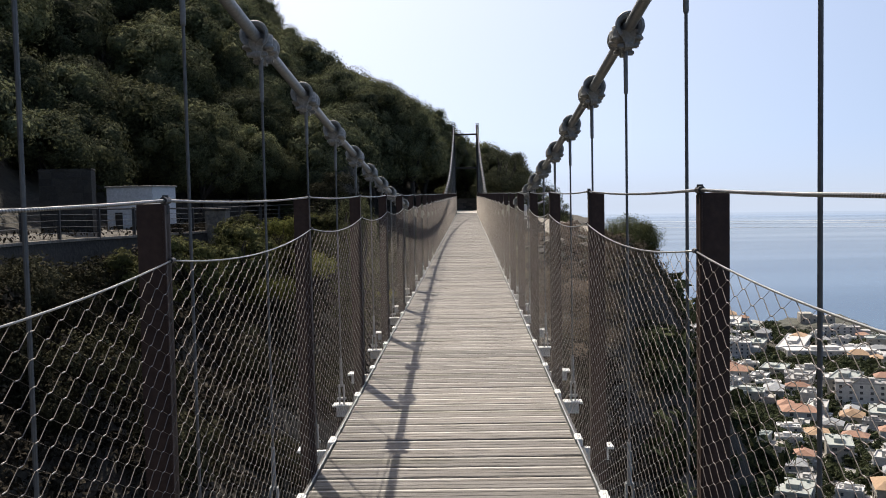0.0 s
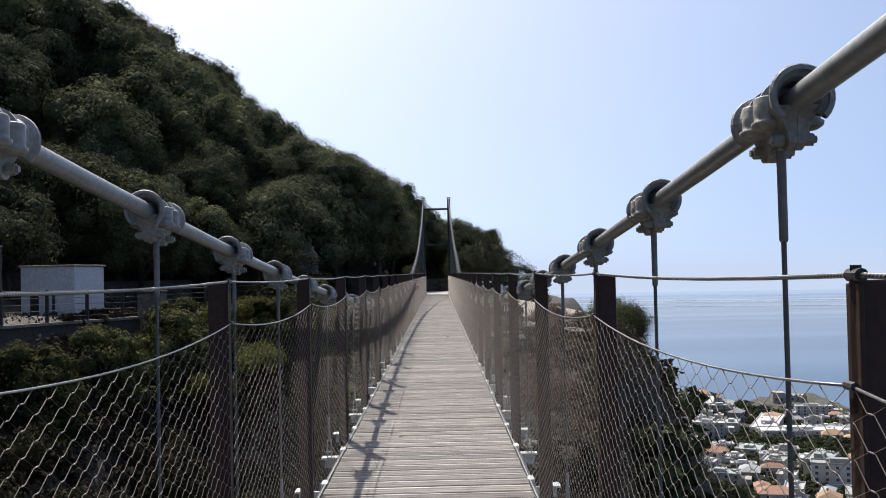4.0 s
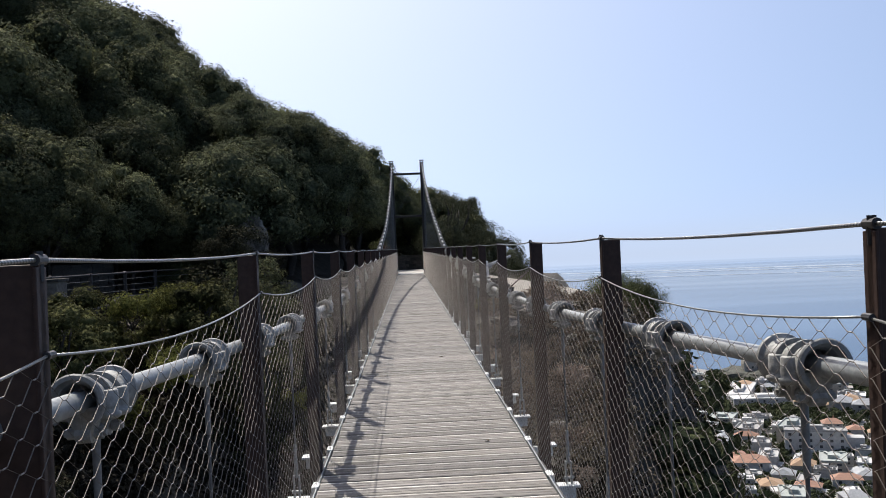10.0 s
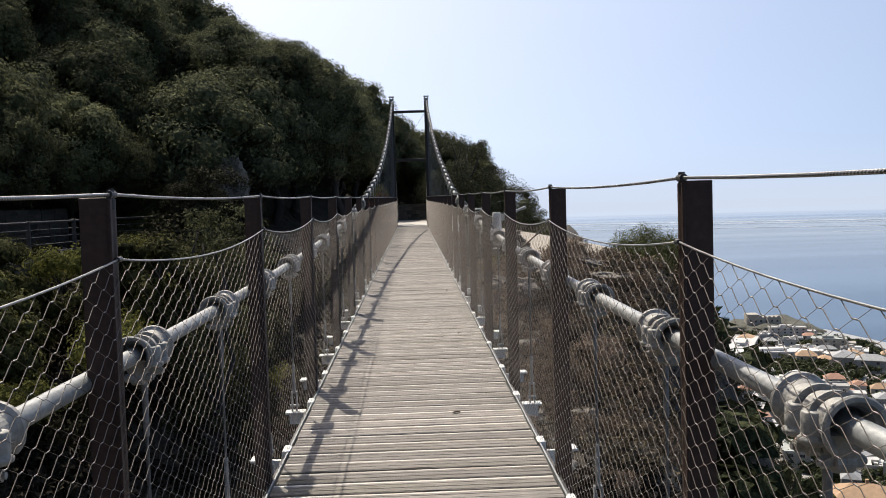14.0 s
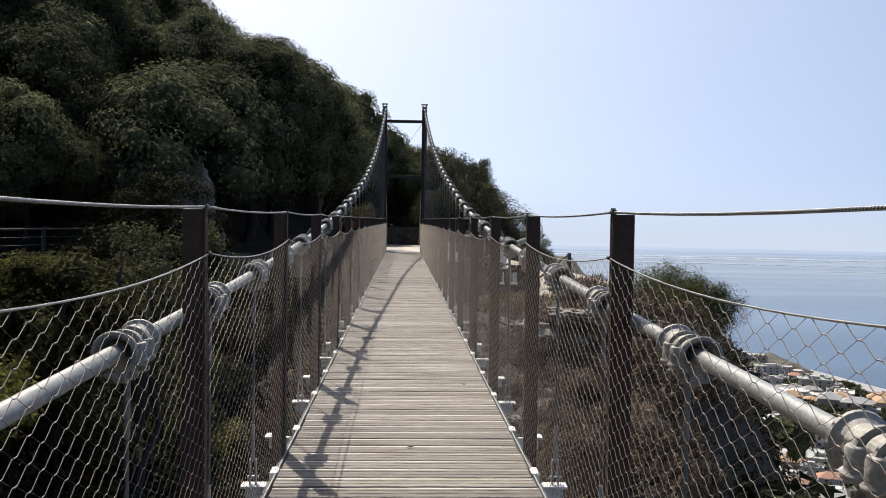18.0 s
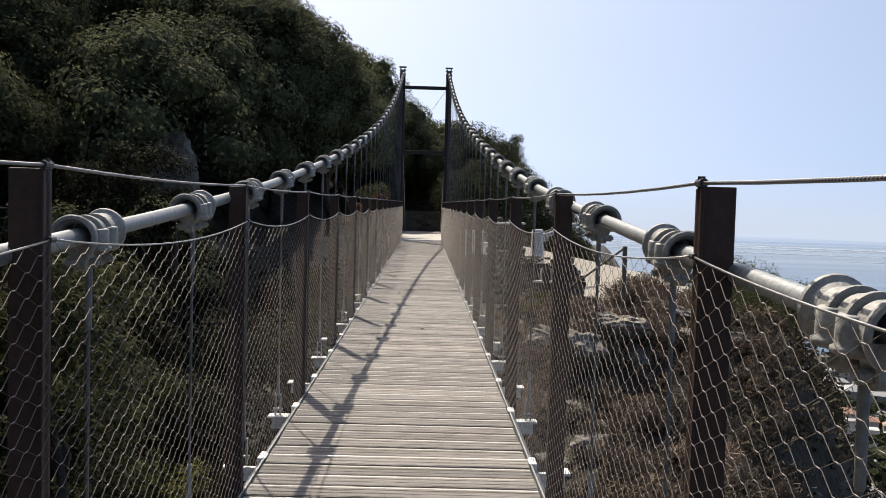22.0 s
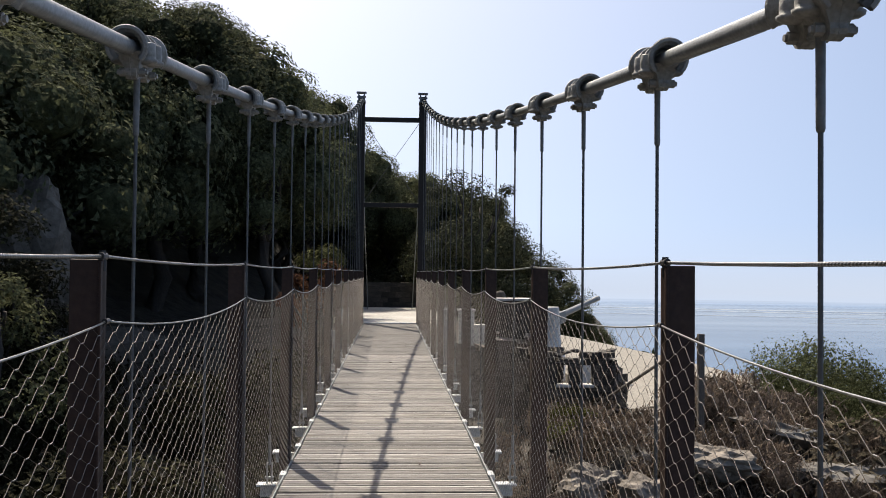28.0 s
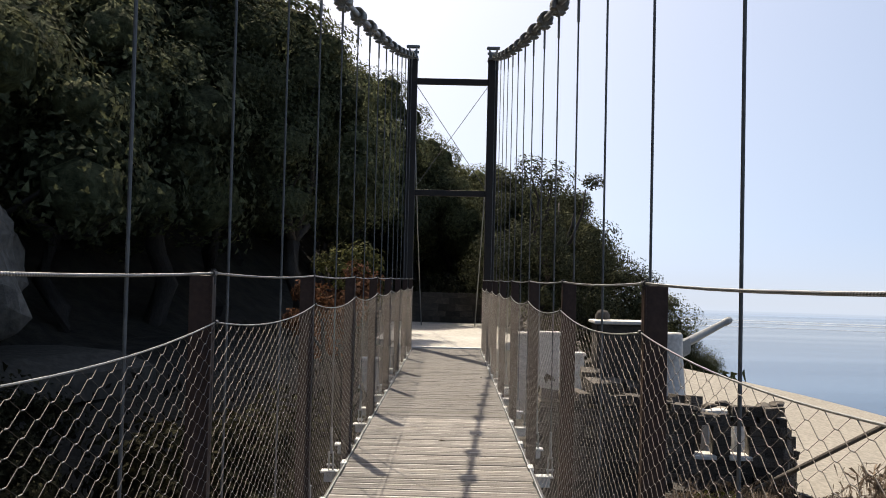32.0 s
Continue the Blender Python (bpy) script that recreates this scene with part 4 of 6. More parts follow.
for x, y, k, s in ((-3.4, 60.0, 0, 0.95), (-5.8, 58.6, 0, 1.08), (-8.3, 60.5, 0, 1.04), (-3.5, 66.2, 1, 1.0), (-6.3, 63.5, 1, 1.1), (-1.0, 73.5, 1, 0.84),
                   (2.2, 62.6, 2, 0.98), (3.5, 63.8, 5, 0.98), (4.6, 63.2, 5, 0.80), (3.0, 63.2, 5, 0.95), (2.4, 66.2, 2, 1.0), (5.3, 65.5, 5, 0.55), (3.3, 67.0, 1, 0.68), (1.9, 64.2, 5, 0.9), (-10.8, 50.8, 1, 0.8), (-13.0, 47.0, 1, 0.85)):
    plant(NEAR_KINDS[k], x, y, s, dz=min(-0.25, ridge_room(NEAR_KINDS[k], x, y, s) if x < 0 else 0))
# the skyline behind the landing falls away towards the sea
for x, y, k, top in ((-5.0, 60.8, 0, 8.3), (-2.8, 67.0, 0, 7.2), (-1.3, 69.5, 0, 6.1), (0.0, 70.0, 1, 5.0), (1.5, 70.0, 1, 4.8), (3.0, 70.0, 1, 4.2), (4.4, 70.0, 5, 3.0), (5.3, 69.6, 5, 1.9), (6.2, 70.5, 5, 0.75), (7.0, 69.5, 5, 0.2), (2.3, 68.0, 5, 4.2)):
    s = 0.95 if k > 1 else 0.8
    tall = NEAR_KINDS[k]["top"] - 0.1
    plant(NEAR_KINDS[k], x, y, s, dz=top - tall * s - land_at(x, y))
for x, y, k, top in ((-4.7, 40.2, 3, 1.15), (-4.2, 38.0, 3, 0.6), (-5.6, 38.6, 4, 0.65), (-6.9, 41.0, 4, 0.45), (-8.9, 38.2, 4, 0.65), (-8.2, 35.6, 4, 0.35), (-9.6, 33.0, 4, 0.0), (-10.2, 29.5, 4, -0.2), (-6.3, 48.9, 3, 1.5), (-5.5, 48.2, 3, 1.2), (-6.6, 45.0, 4, 0.2), (-5.2, 43.2, 3, 0.1)):
    plant(NEAR_KINDS[k], x, y, 1.0, dz=top - (6.5 if k == 3 else 4.3) - land_at(x, y))
for x, y, k, top in ((-1.3, 51.3, 6, 1.35), (-1.2, 52.0, 7, 1.5), (-1.5, 51.7, 6, 1.0)):
    plant(NEAR_KINDS[k], x, y, 1.0, dz=top - 3.1 - land_at(x, y))
# dark trees added to hide the boulder, which is lost in shade from afar
for x, y, s, top in ((-6.5, 50.0, 1.0, 2.75), (-5.6, 49.2, 0.8, 1.6), (-7.3, 49.6, 0.9, 2.2)):
    plant(NEAR_KINDS[8], x, y, s, dz=top - 4.4 * s - land_at(x, y))
BOULDER_COVER = (-6.4, 49.2)


def build_far_wood():
    """The rest of the wood higher up and beyond, one mass of crowns."""
    rng = np.random.default_rng(31)
    Vs, Fs, at = [], [], 0
    rest = [(x, y) for d, x, y in spots[225:]]
    for i in range(300):
        y = rng.uniform(20, 150)
        f = float(np.interp(y, FOOT_Y, FOOT_X))
        rest.append((f - rng.uniform(48, 95), y))
    for i in range(90):
        y = rng.uniform(108, 190)
        f = float(np.interp(y, FOOT_Y, FOOT_X))
        rest.append((f - rng.uniform(0, 50), y))
    for x, y in rest:
        V, F, cs = crown_cloud(rng, 7, 34, (1.7, 1.7, 1.5), 1.15, 0.17)
        V = V + np.array((x, y, land_at(x, y) + 1.9))
        Vs.append(V)
        Fs.append(F + at)
        at += len(V)
    ob = soup("far_wood", np.concatenate(Vs), np.concatenate(Fs), M_LEAF2)
    tagged(ob, "dense dark evergreen wood covering the upper hillside", "woodland", kind="stuff")


build_far_wood()


def shrub_kind(seed, h, w, mat, n, per, size, label, up=0.8, slim=1.0):
    rng = np.random.default_rng(seed)
    t = thing("shrub", pose(0, 0, -500), label, "shrub", "shrubs on the slope")
    V, F, cs = leaf_cloud(rng, n, per, (w / 2, w / 2, h * 0.36), 0.30 * w * 0.7, size, 0.8, up, simple=size < 0.06 or slim < 1, slim=slim)
    soup("foliage", V + np.array((0, 0, h * 0.42)), F, mat, t)
    bm = bmesh.new()
    for i in range(5):
        limb(bm, (0, 0, -0.2), tuple(cs[i] * 0.9 + np.array((0, 0, h * 0.42))), 0.02 * h, 0.006 * h, rng, 3)
    part("branchwork", bm, M_BARK, t)
    return t


SHRUBS = [
    shrub_kind(41, 1.3, 1.7, M_SHADE, 24, 125, 0.050, "low green shrub, darkened as in shade, on the rocky slope"),
    shrub_kind(42, 1.1, 1.5, M_LEAFY, 22, 120, 0.048, "yellow-green shrub on the slope below the bridge"),
    shrub_kind(43, 0.8, 1.3, M_SCRUB, 26, 130, 0.085, "dry brown twiggy scrub on the rocky slope", 2.2, 0.22),
    shrub_kind(44, 1.6, 2.0, M_SHADE, 26, 135, 0.052, "dense evergreen shrub, darkened as in shade, on the slope"),
]
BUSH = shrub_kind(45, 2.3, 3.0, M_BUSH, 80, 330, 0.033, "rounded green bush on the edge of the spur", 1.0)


def build_scrub():
    random.seed(9)
    n = 0
    while n < 215:
        y = random.uniform(2, 54)
        x = random.choice((random.uniform(-12.5, -1.4), random.uniform(1.4, 9.5), random.uniform(-2, 2)))
        if x > 1 and y > 45.5 and not (x > 6.3 and y < 51):
            continue
        z = land_at(x, y)
        if z > -1.9 and abs(x) < 1.6:
            continue
        if x > float(np.interp(y, EDGE_Y, EDGE_X)) - 0.6:
            continue
        k = random.choices(SHRUBS, (4, 0.45, 0.1, 4) if x < 0 else (0.25, 0.2, 7, 0.2))[0]
        plant(k, x, y, random.uniform(0.7, 1.35) * (0.4 if z > -1.3 and x < 0 else 1), dz=-0.1)
        n += 1
    for x, y, s in ((9.2, 54.8, 1.0), (9.1, 51.5, 0.8), (8.0, 49.7, 0.5), (7.0, 47.8, 0.4), (5.0, 62.6, 0.6), (5.9, 62.9, 0.45), (-9.4, 53.6, 1.25), (-8.6, 50.2, 0.8)):
        top = {9.2: -0.1, 9.1: -0.45, 8.0: -0.95, 7.0: -1.5, 5.0: 0.4, 5.9: -0.25}.get(x)
        plant(BUSH, x, y, s, dz=-0.1 if top is None else top - 2.2 * s - land_at(x, y))
    for x, y, s in ((4.9, 49.3, 0.8), (5.3, 48.2, 0.8), (5.1, 47.4, 0.85), (6.0, 46.8, 0.6), (2.6, 48.6, 0.5), (2.5, 49.6, 0.55), (3.2, 49.5, 0.5), (3.9, 49.6, 0.5), (3.2, 46.6, 0.7), (4.2, 45.2, 0.8)):
        plant(SHRUBS[2], x, y, s, dz=-0.08)
    for x, y, s in ((2.75, 48.95, 0.45), (2.45, 48.4, 0.35), (3.0, 49.2, 0.35)):
        plant(SHRUBS[1], x, y, s, dz=0.02)
    # tall dry scrub at the edge of the apron
    for x, y, s, top in ((5.0, 49.2, 1.2, -0.45), (5.35, 49.4, 1.25, -0.35), (5.2, 48.7, 1.0, -0.85), (5.0, 48.2, 1.0, -1.1)):
        plant(SHRUBS[2], x, y, s, dz=top - 0.78 * s - land_at(x, y))
    for x, y, s in ((*BOULDER_COVER, 1.6), (-9.9, 33.4, 0.8), (-9.4, 27.5, 0.8), (-9.3, 21.0, 0.9), (-5.4, 48.2, 1.1), (-7.6, 48.4, 1.5), (-6.2, 50.9, 0.9), (-5.6, 51.6, 0.9)):
        plant(SHRUBS[3], x, y, s, dz=-0.1)
    for x, y, s in ((-1.9, 67.0, 1.1), (-0.6, 66.8, 1.0), (0.5, 67.1, 1.15), (1.6, 66.9, 1.0)):
        plant(SHRUBS[3], x, y, s, dz=0.0)
    # lit yellow-green shrubs on the bank below the hillside path
    for x, y, s, top in ((-5.5, 35.3, 1.0, -1.0), (-5.9, 36.4, 0.8, -0.9), (-6.2, 39.0, 1.0, 0.45), (-6.8, 40.1, 0.9, 0.45), (-7.4, 38.2, 0.9, 0.35), (-3.7, 42.0, 0.9, -3.0), (-6.6, 33.6, 0.9, -1.6)):
        plant(SHRUBS[1], x, y, s, dz=top - 0.95 * s - land_at(x, y))
    # thicket that fills the gully
    rng = np.random.default_rng(55)
    Vs, Fs, at = [], [], 0
    for i in range(2600):
        y = rng.uniform(4, 49)
        x = rng.uniform(-12, 9.2) if i < 1900 else rng.uniform(-12.2, -6)
        z = land_at(x, y)
        if (z > -2.2 and x > -1.5) or x > np.interp(y, EDGE_Y, EDGE_X) - 0.3 or (x > 1.8 and y > 37):
            continue
        s = rng.uniform(0.6, 1.2) * (0.38 if z > -0.9 and x < 0 else 1)
        V, F, cs = leaf_cloud(rng, 3, 24, (0.5 * s, 0.5 * s, 0.3 * s), 0.42 * s, 0.09, simple=True)
        Vs.append(V + np.array((x, y, z + 0.35 * s)))
        Fs.append(F + at)
        at += len(V)
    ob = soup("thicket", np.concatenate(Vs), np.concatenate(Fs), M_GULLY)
    tagged(ob, "evergreen thicket, darkened as in shade, filling the gully below the bridge", "thicket", kind="stuff")
    # dry brown scrub under the gun position
    rng = np.random.default_rng(66)
    Vs, Fs, at = [], [], 0
    for i in range(950):
        y = rng.uniform(39, 53)
        x = rng.uniform(1.2, 12)
        if x > np.interp(y, EDGE_Y, EDGE_X) + 0.6 or (y > 50 and x < 8.6):
            continue
        s = rng.uniform(0.5, 1.0) * (0.5 if x > 5.5 and y > 47 else 1)
        V, F, cs = leaf_cloud(rng, 3, 60, (0.42 * s, 0.42 * s, 0.22 * s), 0.30 * s, 0.08, up=2.0, simple=True, slim=0.22)
        Vs.append(V + np.array((x, y, land_at(x, y) + 0.22 * s)))
        Fs.append(F + at)
        at += len(V)
    ob = soup("dry_scrub", np.concatenate(Vs), np.concatenate(Fs), M_SCRUB)
    tagged(ob, "dry brown scrub covering the slope under the gun", "scrub", kind="stuff")
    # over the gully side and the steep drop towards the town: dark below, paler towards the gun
    for name, y0, y1, count, mat, label in (("slope_scrub", 6, 38, 2100, M_GULLY, "brown scrub, darkened as in shade, clinging to the steep drop below the bridge"), ("spur_scrub", 38, 60, 1100, M_SLOPE, "brown-green scrub on the steep side of the spur")):
        Vs, Fs, at = [], [], 0
        for i in range(count):
            y = rng.uniform(y0, y1)
            edge = float(np.interp(y, EDGE_Y, EDGE_X))
            x = edge + rng.uniform(-0.4, 1) * 11 * rng.uniform(0.1, 1) if i % 3 else rng.uniform(1.3, edge + 0.5)
            if x < 1.3 or (y > 50 and 2 < x < 9.2) or (i % 3 == 0 and y > 38):
                continue
            V, F, cs = leaf_cloud(rng, 2, 24, (0.5, 0.5, 0.35), 0.38, 0.10, up=0.6, simple=True, slim=0.5)
            Vs.append(V + np.array((x, y, land_at(x, y) + 0.08)))
            Fs.append(F + at)
            at += len(V)
        tagged(soup(name, np.concatenate(Vs), np.concatenate(Fs), mat), label, "scrub", kind="stuff")
    # creeping green cover on the gully sides
    rng = np.random.default_rng(77)
    N = 42000
    x = rng.uniform(-14, 11, N)
    y = rng.uniform(0, 55, N)
    keep = ~((np.abs(x) < 1.2) & (y > 50)) & ~((x > 2) & (y > 38) & (rng.uniform(0, 1, N) < 0.6)) & ~((x > 2) & (x < 9) & (y > 50.3))
    x, y = x[keep], y[keep]
    z = land(x, y)
    p = np.stack([x, y, z + rng.uniform(0.02, 0.28, len(x))], 1)
    d = rng.normal(size=(len(x), 3))
    d[:, 2] = np.abs(d[:, 2]) + 0.6
    d /= np.linalg.norm(d, axis=1)[:, None]
    e = np.cross(d, rng.normal(size=d.shape))
    e /= np.linalg.norm(e, axis=1)[:, None]
    s = rng.uniform(0.03, 0.09, (len(x), 1))
    V = np.stack([p - d * s, p + e * s * 0.5, p + d * s, p - e * s * 0.5], 1).reshape(-1, 3)
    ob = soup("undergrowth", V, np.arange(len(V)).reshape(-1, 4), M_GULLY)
    tagged(ob, "low undergrowth, darkened as in shade, covering the gully sides", "undergrowth", kind="stuff")


build_scrub()
for k in (*KINDS, *FINE_KINDS, *NEAR_KINDS, *SHRUBS, BUSH):
    drop_kind(k)


# ---- rocks ----
def rock_mesh(bm, centre, size, seed, rough=0.28, sub=3):
    r = bmesh.ops.create_icosphere(bm, subdivisions=sub, radius=1)
    off = Vector((seed * 3.7, seed * 1.3, seed * 2.1))
    for v in r["verts"]:
        d = v.co.normalized()
        k = 1 + rough * noise.noise(d * 1.3 + off) + rough * 0.6 * noise.noise(d * 3.1 + off) + rough * 0.3 * noise.noise(d * 7 + off)
        # flatten some sides, as broken stone has
        for ax in (Vector((1, 0.2, 0.3)), Vector((-0.4, 1, 0.2)), Vector((0.2, -0.9, 0.5)), Vector((0, 0.1, 1))):
            q = d.dot(ax.normalized())
            if q > 0.72:
                k *= 0.72 / q
        v.co = Vector(centre) + Vector((d.x * size[0], d.y * size[1], d.z * size[2])) * k


def build_rocks():
    random.seed(3)
    for i in range(18):
        x, y = random.uniform(2.0, 6.0), random.uniform(44.0, 50.0)
        s = random.uniform(0.14, 0.36)
        bm = bmesh.new()
        rock_mesh(bm, (0, 0, 0), (s * random.uniform(0.8, 1.5), s, s * random.uniform(0.45, 0.8)), i + 1)
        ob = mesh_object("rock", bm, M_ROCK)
        ob.matrix_basis = pose(x, y, land_at(x, y) + s * 0.12, random.uniform(-20, 20), random.uniform(-20, 20), random.uniform(0, 360))
        tagged(ob, "broken grey limestone rock on the scrubby slope", "rock", "rocks on the slope")
    for i in range(8):
        x, y = random.uniform(1.6, 4.4), random.uniform(36, 46)
        s = random.uniform(0.2, 0.42)
        bm = bmesh.new()
        rock_mesh(bm, (0, 0, 0), (s * random.uniform(0.8, 1.5), s, s * 0.7), i + 61)
        ob = mesh_object("rock", bm, M_ROCK)
        ob.matrix_basis = pose(x, y, land_at(x, y) + s * 0.1, 0, 0, random.uniform(0, 360))
        tagged(ob, "weathered grey limestone rock among the scrub", "rock", "rocks in the gully")
    for i, (x, y, s) in enumerate(((3.9, 48.8, 0.55), (5.9, 48.5, 0.62), (6.2, 47.4, 0.6))):
        bm = bmesh.new()
        rock_mesh(bm, (0, 0, 0), (s * 1.5, s * 0.7, s * 0.3), i + 131, 0.35)
        ob = mesh_object("rock_ledge", bm, M_ROCK)
        ob.matrix_basis = pose(x, y, land_at(x, y) + s * 0.2, -6, random.uniform(-6, 14), random.uniform(-25, 5))
        tagged(ob, "pale flat limestone ledge jutting from the scrub", "rock", "rock ledges on the slope")
    for x, y, z, sx, sy, sz, seed in ((4.2, 47.0, -1.26, 0.62, 0.45, 0.24, 151), (3.35, 46.5, -1.65, 0.45, 0.42, 0.34, 152), (4.75, 47.6, -1.45, 0.5, 0.4, 0.26, 153), (2.75, 47.4, -1.75, 0.5, 0.45, 0.35, 154)):
        bm = bmesh.new()
        rock_mesh(bm, (0, 0, 0), (sx, sy, sz), seed, 0.42, 4)
        ob = mesh_object("rock_ledge", bm, M_PALEROCK)
        ob.matrix_basis = pose(x, y, z, -8, 6, -12)
        tagged(ob, "pale weathered limestone outcrop above the gully", "rock", "rock ledges on the slope")
    bm = bmesh.new()
    rock_mesh(bm, (0, 0, 0), (1.0, 0.9, 1.68), 91, 0.32, 4)
    # the darker rubble colour stands for tree shade on this grey rock
    ob = mesh_object("boulder", bm, M_RUBBLE)
    ob.location = (-6.65, 52.5, 1.42)
    tagged(ob, "upright grey limestone boulder under the trees", "rock")


build_rocks()


# ---- landing at the far end ----
def build_landing():
    bm = bmesh.new()
    n = 14
    rows = []
    for i in range(n):
        y = DECK_B + 0.14 + i * 0.74
        c = 0.0 if y < 60 else -0.03 * (y - 60)
        w = 0.95 if y < 58 else 1.35
        rows.append([bm.verts.new((c + w * u + 0.08 * noise.noise(Vector((u * 2, y, 0))), y, 0.0 + 0.012 * noise.noise(Vector((u * 3, y * 2, 1))))) for u in (-1, -0.6, -0.2, 0.2, 0.6, 1)])
    for a, b in zip(rows, rows[1:]):
        for i in range(5):
            bm.faces.new((a[i], a[i + 1], b[i + 1], b[i]))
    g = bmesh.ops.extrude_face_region(bm, geom=bm.faces[:])
    for v in [v for v in g["geom"] if isinstance(v, bmesh.types.BMVert)]:
        v.co.z -= 0.5
    bmesh.ops.recalc_face_normals(bm, faces=bm.faces)
    ob = mesh_object("pavement", bm, M_PATH)
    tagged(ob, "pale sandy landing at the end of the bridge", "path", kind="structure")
    # low stone wall that closes the landing
    wall = thing("stone_wall", pose(-0.1, 65.6, 0), "low rough stone wall at the back of the landing", "wall")
    # the dark ruin stone puts this wall's shade into its colour
    stone_courses(wall, 3.4, 0.80, 0.34, 0.30, 0.165, 4, mat=M_RUIN)
    # abutment of pale render under the landing, with piers
    for i, (x, y, w, z) in enumerate(((1.18, 54.3, 0.20, 0.38), (1.62, 55.0, 0.33, 0.36), (2.05, 55.6, 0.42, 0.0), (-1.2, 54.8, 0.3, -0.10))):
        bm = bmesh.new()
        box(bm, -w / 2, w / 2, -0.12, 0.12, -1.25, z, 0.02)
        box(bm, -w / 2 - 0.02, w / 2 + 0.02, -0.14, 0.14, z - 0.05, z + 0.005, 0.012)
        ob = mesh_object("concrete_pier", bm, M_PALE)
        ob.location = (x, y, 0)
        tagged(ob, "short pale rendered pier beside the bridge end", "pier", "piers of the abutment")
    bm = bmesh.new()
    box(bm, -0.95, 0.95, DECK_B + 0.05, DECK_B + 0.55, -1.6, -0.13, 0.02)
    ob = mesh_object("abutment", bm, M_CONCRETE)
    tagged(ob, "concrete abutment under the end of the deck", "abutment", kind="structure")
    bm = bmesh.new()
    box(bm, -0.95, 0.95, DECK_A - 2.2, DECK_A - 0.02, -3.0, -0.01, 0.02)
    ob = mesh_object("abutment", bm, M_CONCRETE)
    tagged(ob, "concrete abutment at the start of the bridge", "abutment", kind="structure")


def stone_courses(parent, length, height, depth, stone_w, stone_h, seed, holes=(), mat=M_RUBBLE, ragged=0.0):
    """Roughly squared stones laid in courses, each its own piece, over a mortar core."""
    rnd = random.Random(seed)
    bm = bmesh.new()
    at = -length / 2 + 0.02
    for x0, x1, z0, z1 in (*holes, (length / 2 - 0.02, 0, 0, 0)):
        box(bm, at, x0, -depth / 2 + 0.025, depth / 2 - 0.025, -0.2, height - 0.02 - 0.30 * ragged)
        if x1 > x0:
            box(bm, x0, x1, -depth / 2 + 0.025, depth / 2 - 0.025, -0.2, z0)
            box(bm, x0, x1, -depth / 2 + 0.025, depth / 2 - 0.025, z1, height - 0.02 - 0.30 * ragged)
        at = x1
    part("core", bm, mat, parent)
    meshes = []
    for i in range(5):
        b = bmesh.new()
        box(b, -0.5, 0.5, -0.5, 0.5, -0.5, 0.5)
        for v in b.verts:
            v.co += Vector((rnd.uniform(-0.05, 0.05), rnd.uniform(-0.04, 0.04), rnd.uniform(-0.06, 0.06)))
        me = bpy.data.meshes.new("stone")
        b.to_mesh(me)
        b.free()
        me.materials.append(mat)
        meshes.append(me)
    z, row = 0.0, 0
    while z < height - 0.01:
        h = min(stone_h * rnd.uniform(0.85, 1.15), height - z)
        x = -length / 2 + (rnd.uniform(0, stone_w) if row % 2 else 0) * 0.5
        while x < length / 2 - 0.05:
            w = min(stone_w * rnd.uniform(0.6, 1.4), length / 2 - x)
            gap = [q for q in holes if q[2] < z + h / 2 < q[3] and x < q[1] and x + w > q[0]]
            if gap:
                if gap[0][0] - x < 0.04:
                    x = gap[0][1]
                    continue
                w = gap[0][0] - x
            m = Matrix.Translation((x + w / 2, rnd.uniform(-0.012, 0.012), z + h / 2)) @ Matrix.Diagonal((w - 0.012, depth, h - 0.012, 1))
            if ragged and z > height - 0.30 * ragged - stone_h:
                # loose stones along the broken top, some fallen away
                m = m @ pose(rnd.uniform(-0.1, 0.1), rnd.uniform(-0.12, 0.12), rnd.uniform(-0.15, 0.1), rnd.uniform(-5, 5), rnd.uniform(-4, 4), rnd.uniform(-8, 8)) @ Matrix.Diagonal((0.95, 0.85, rnd.uniform(0.7, 1.25), 1))
            if not ragged or z < height - stone_h * 1.6 or rnd.random() > 0.42 * ragged * (1 + (z > height - stone_h * 1.1)):
                share("stone", rnd.choice(meshes), parent, m)
            x += w
        z += h
        row += 1


build_landing()


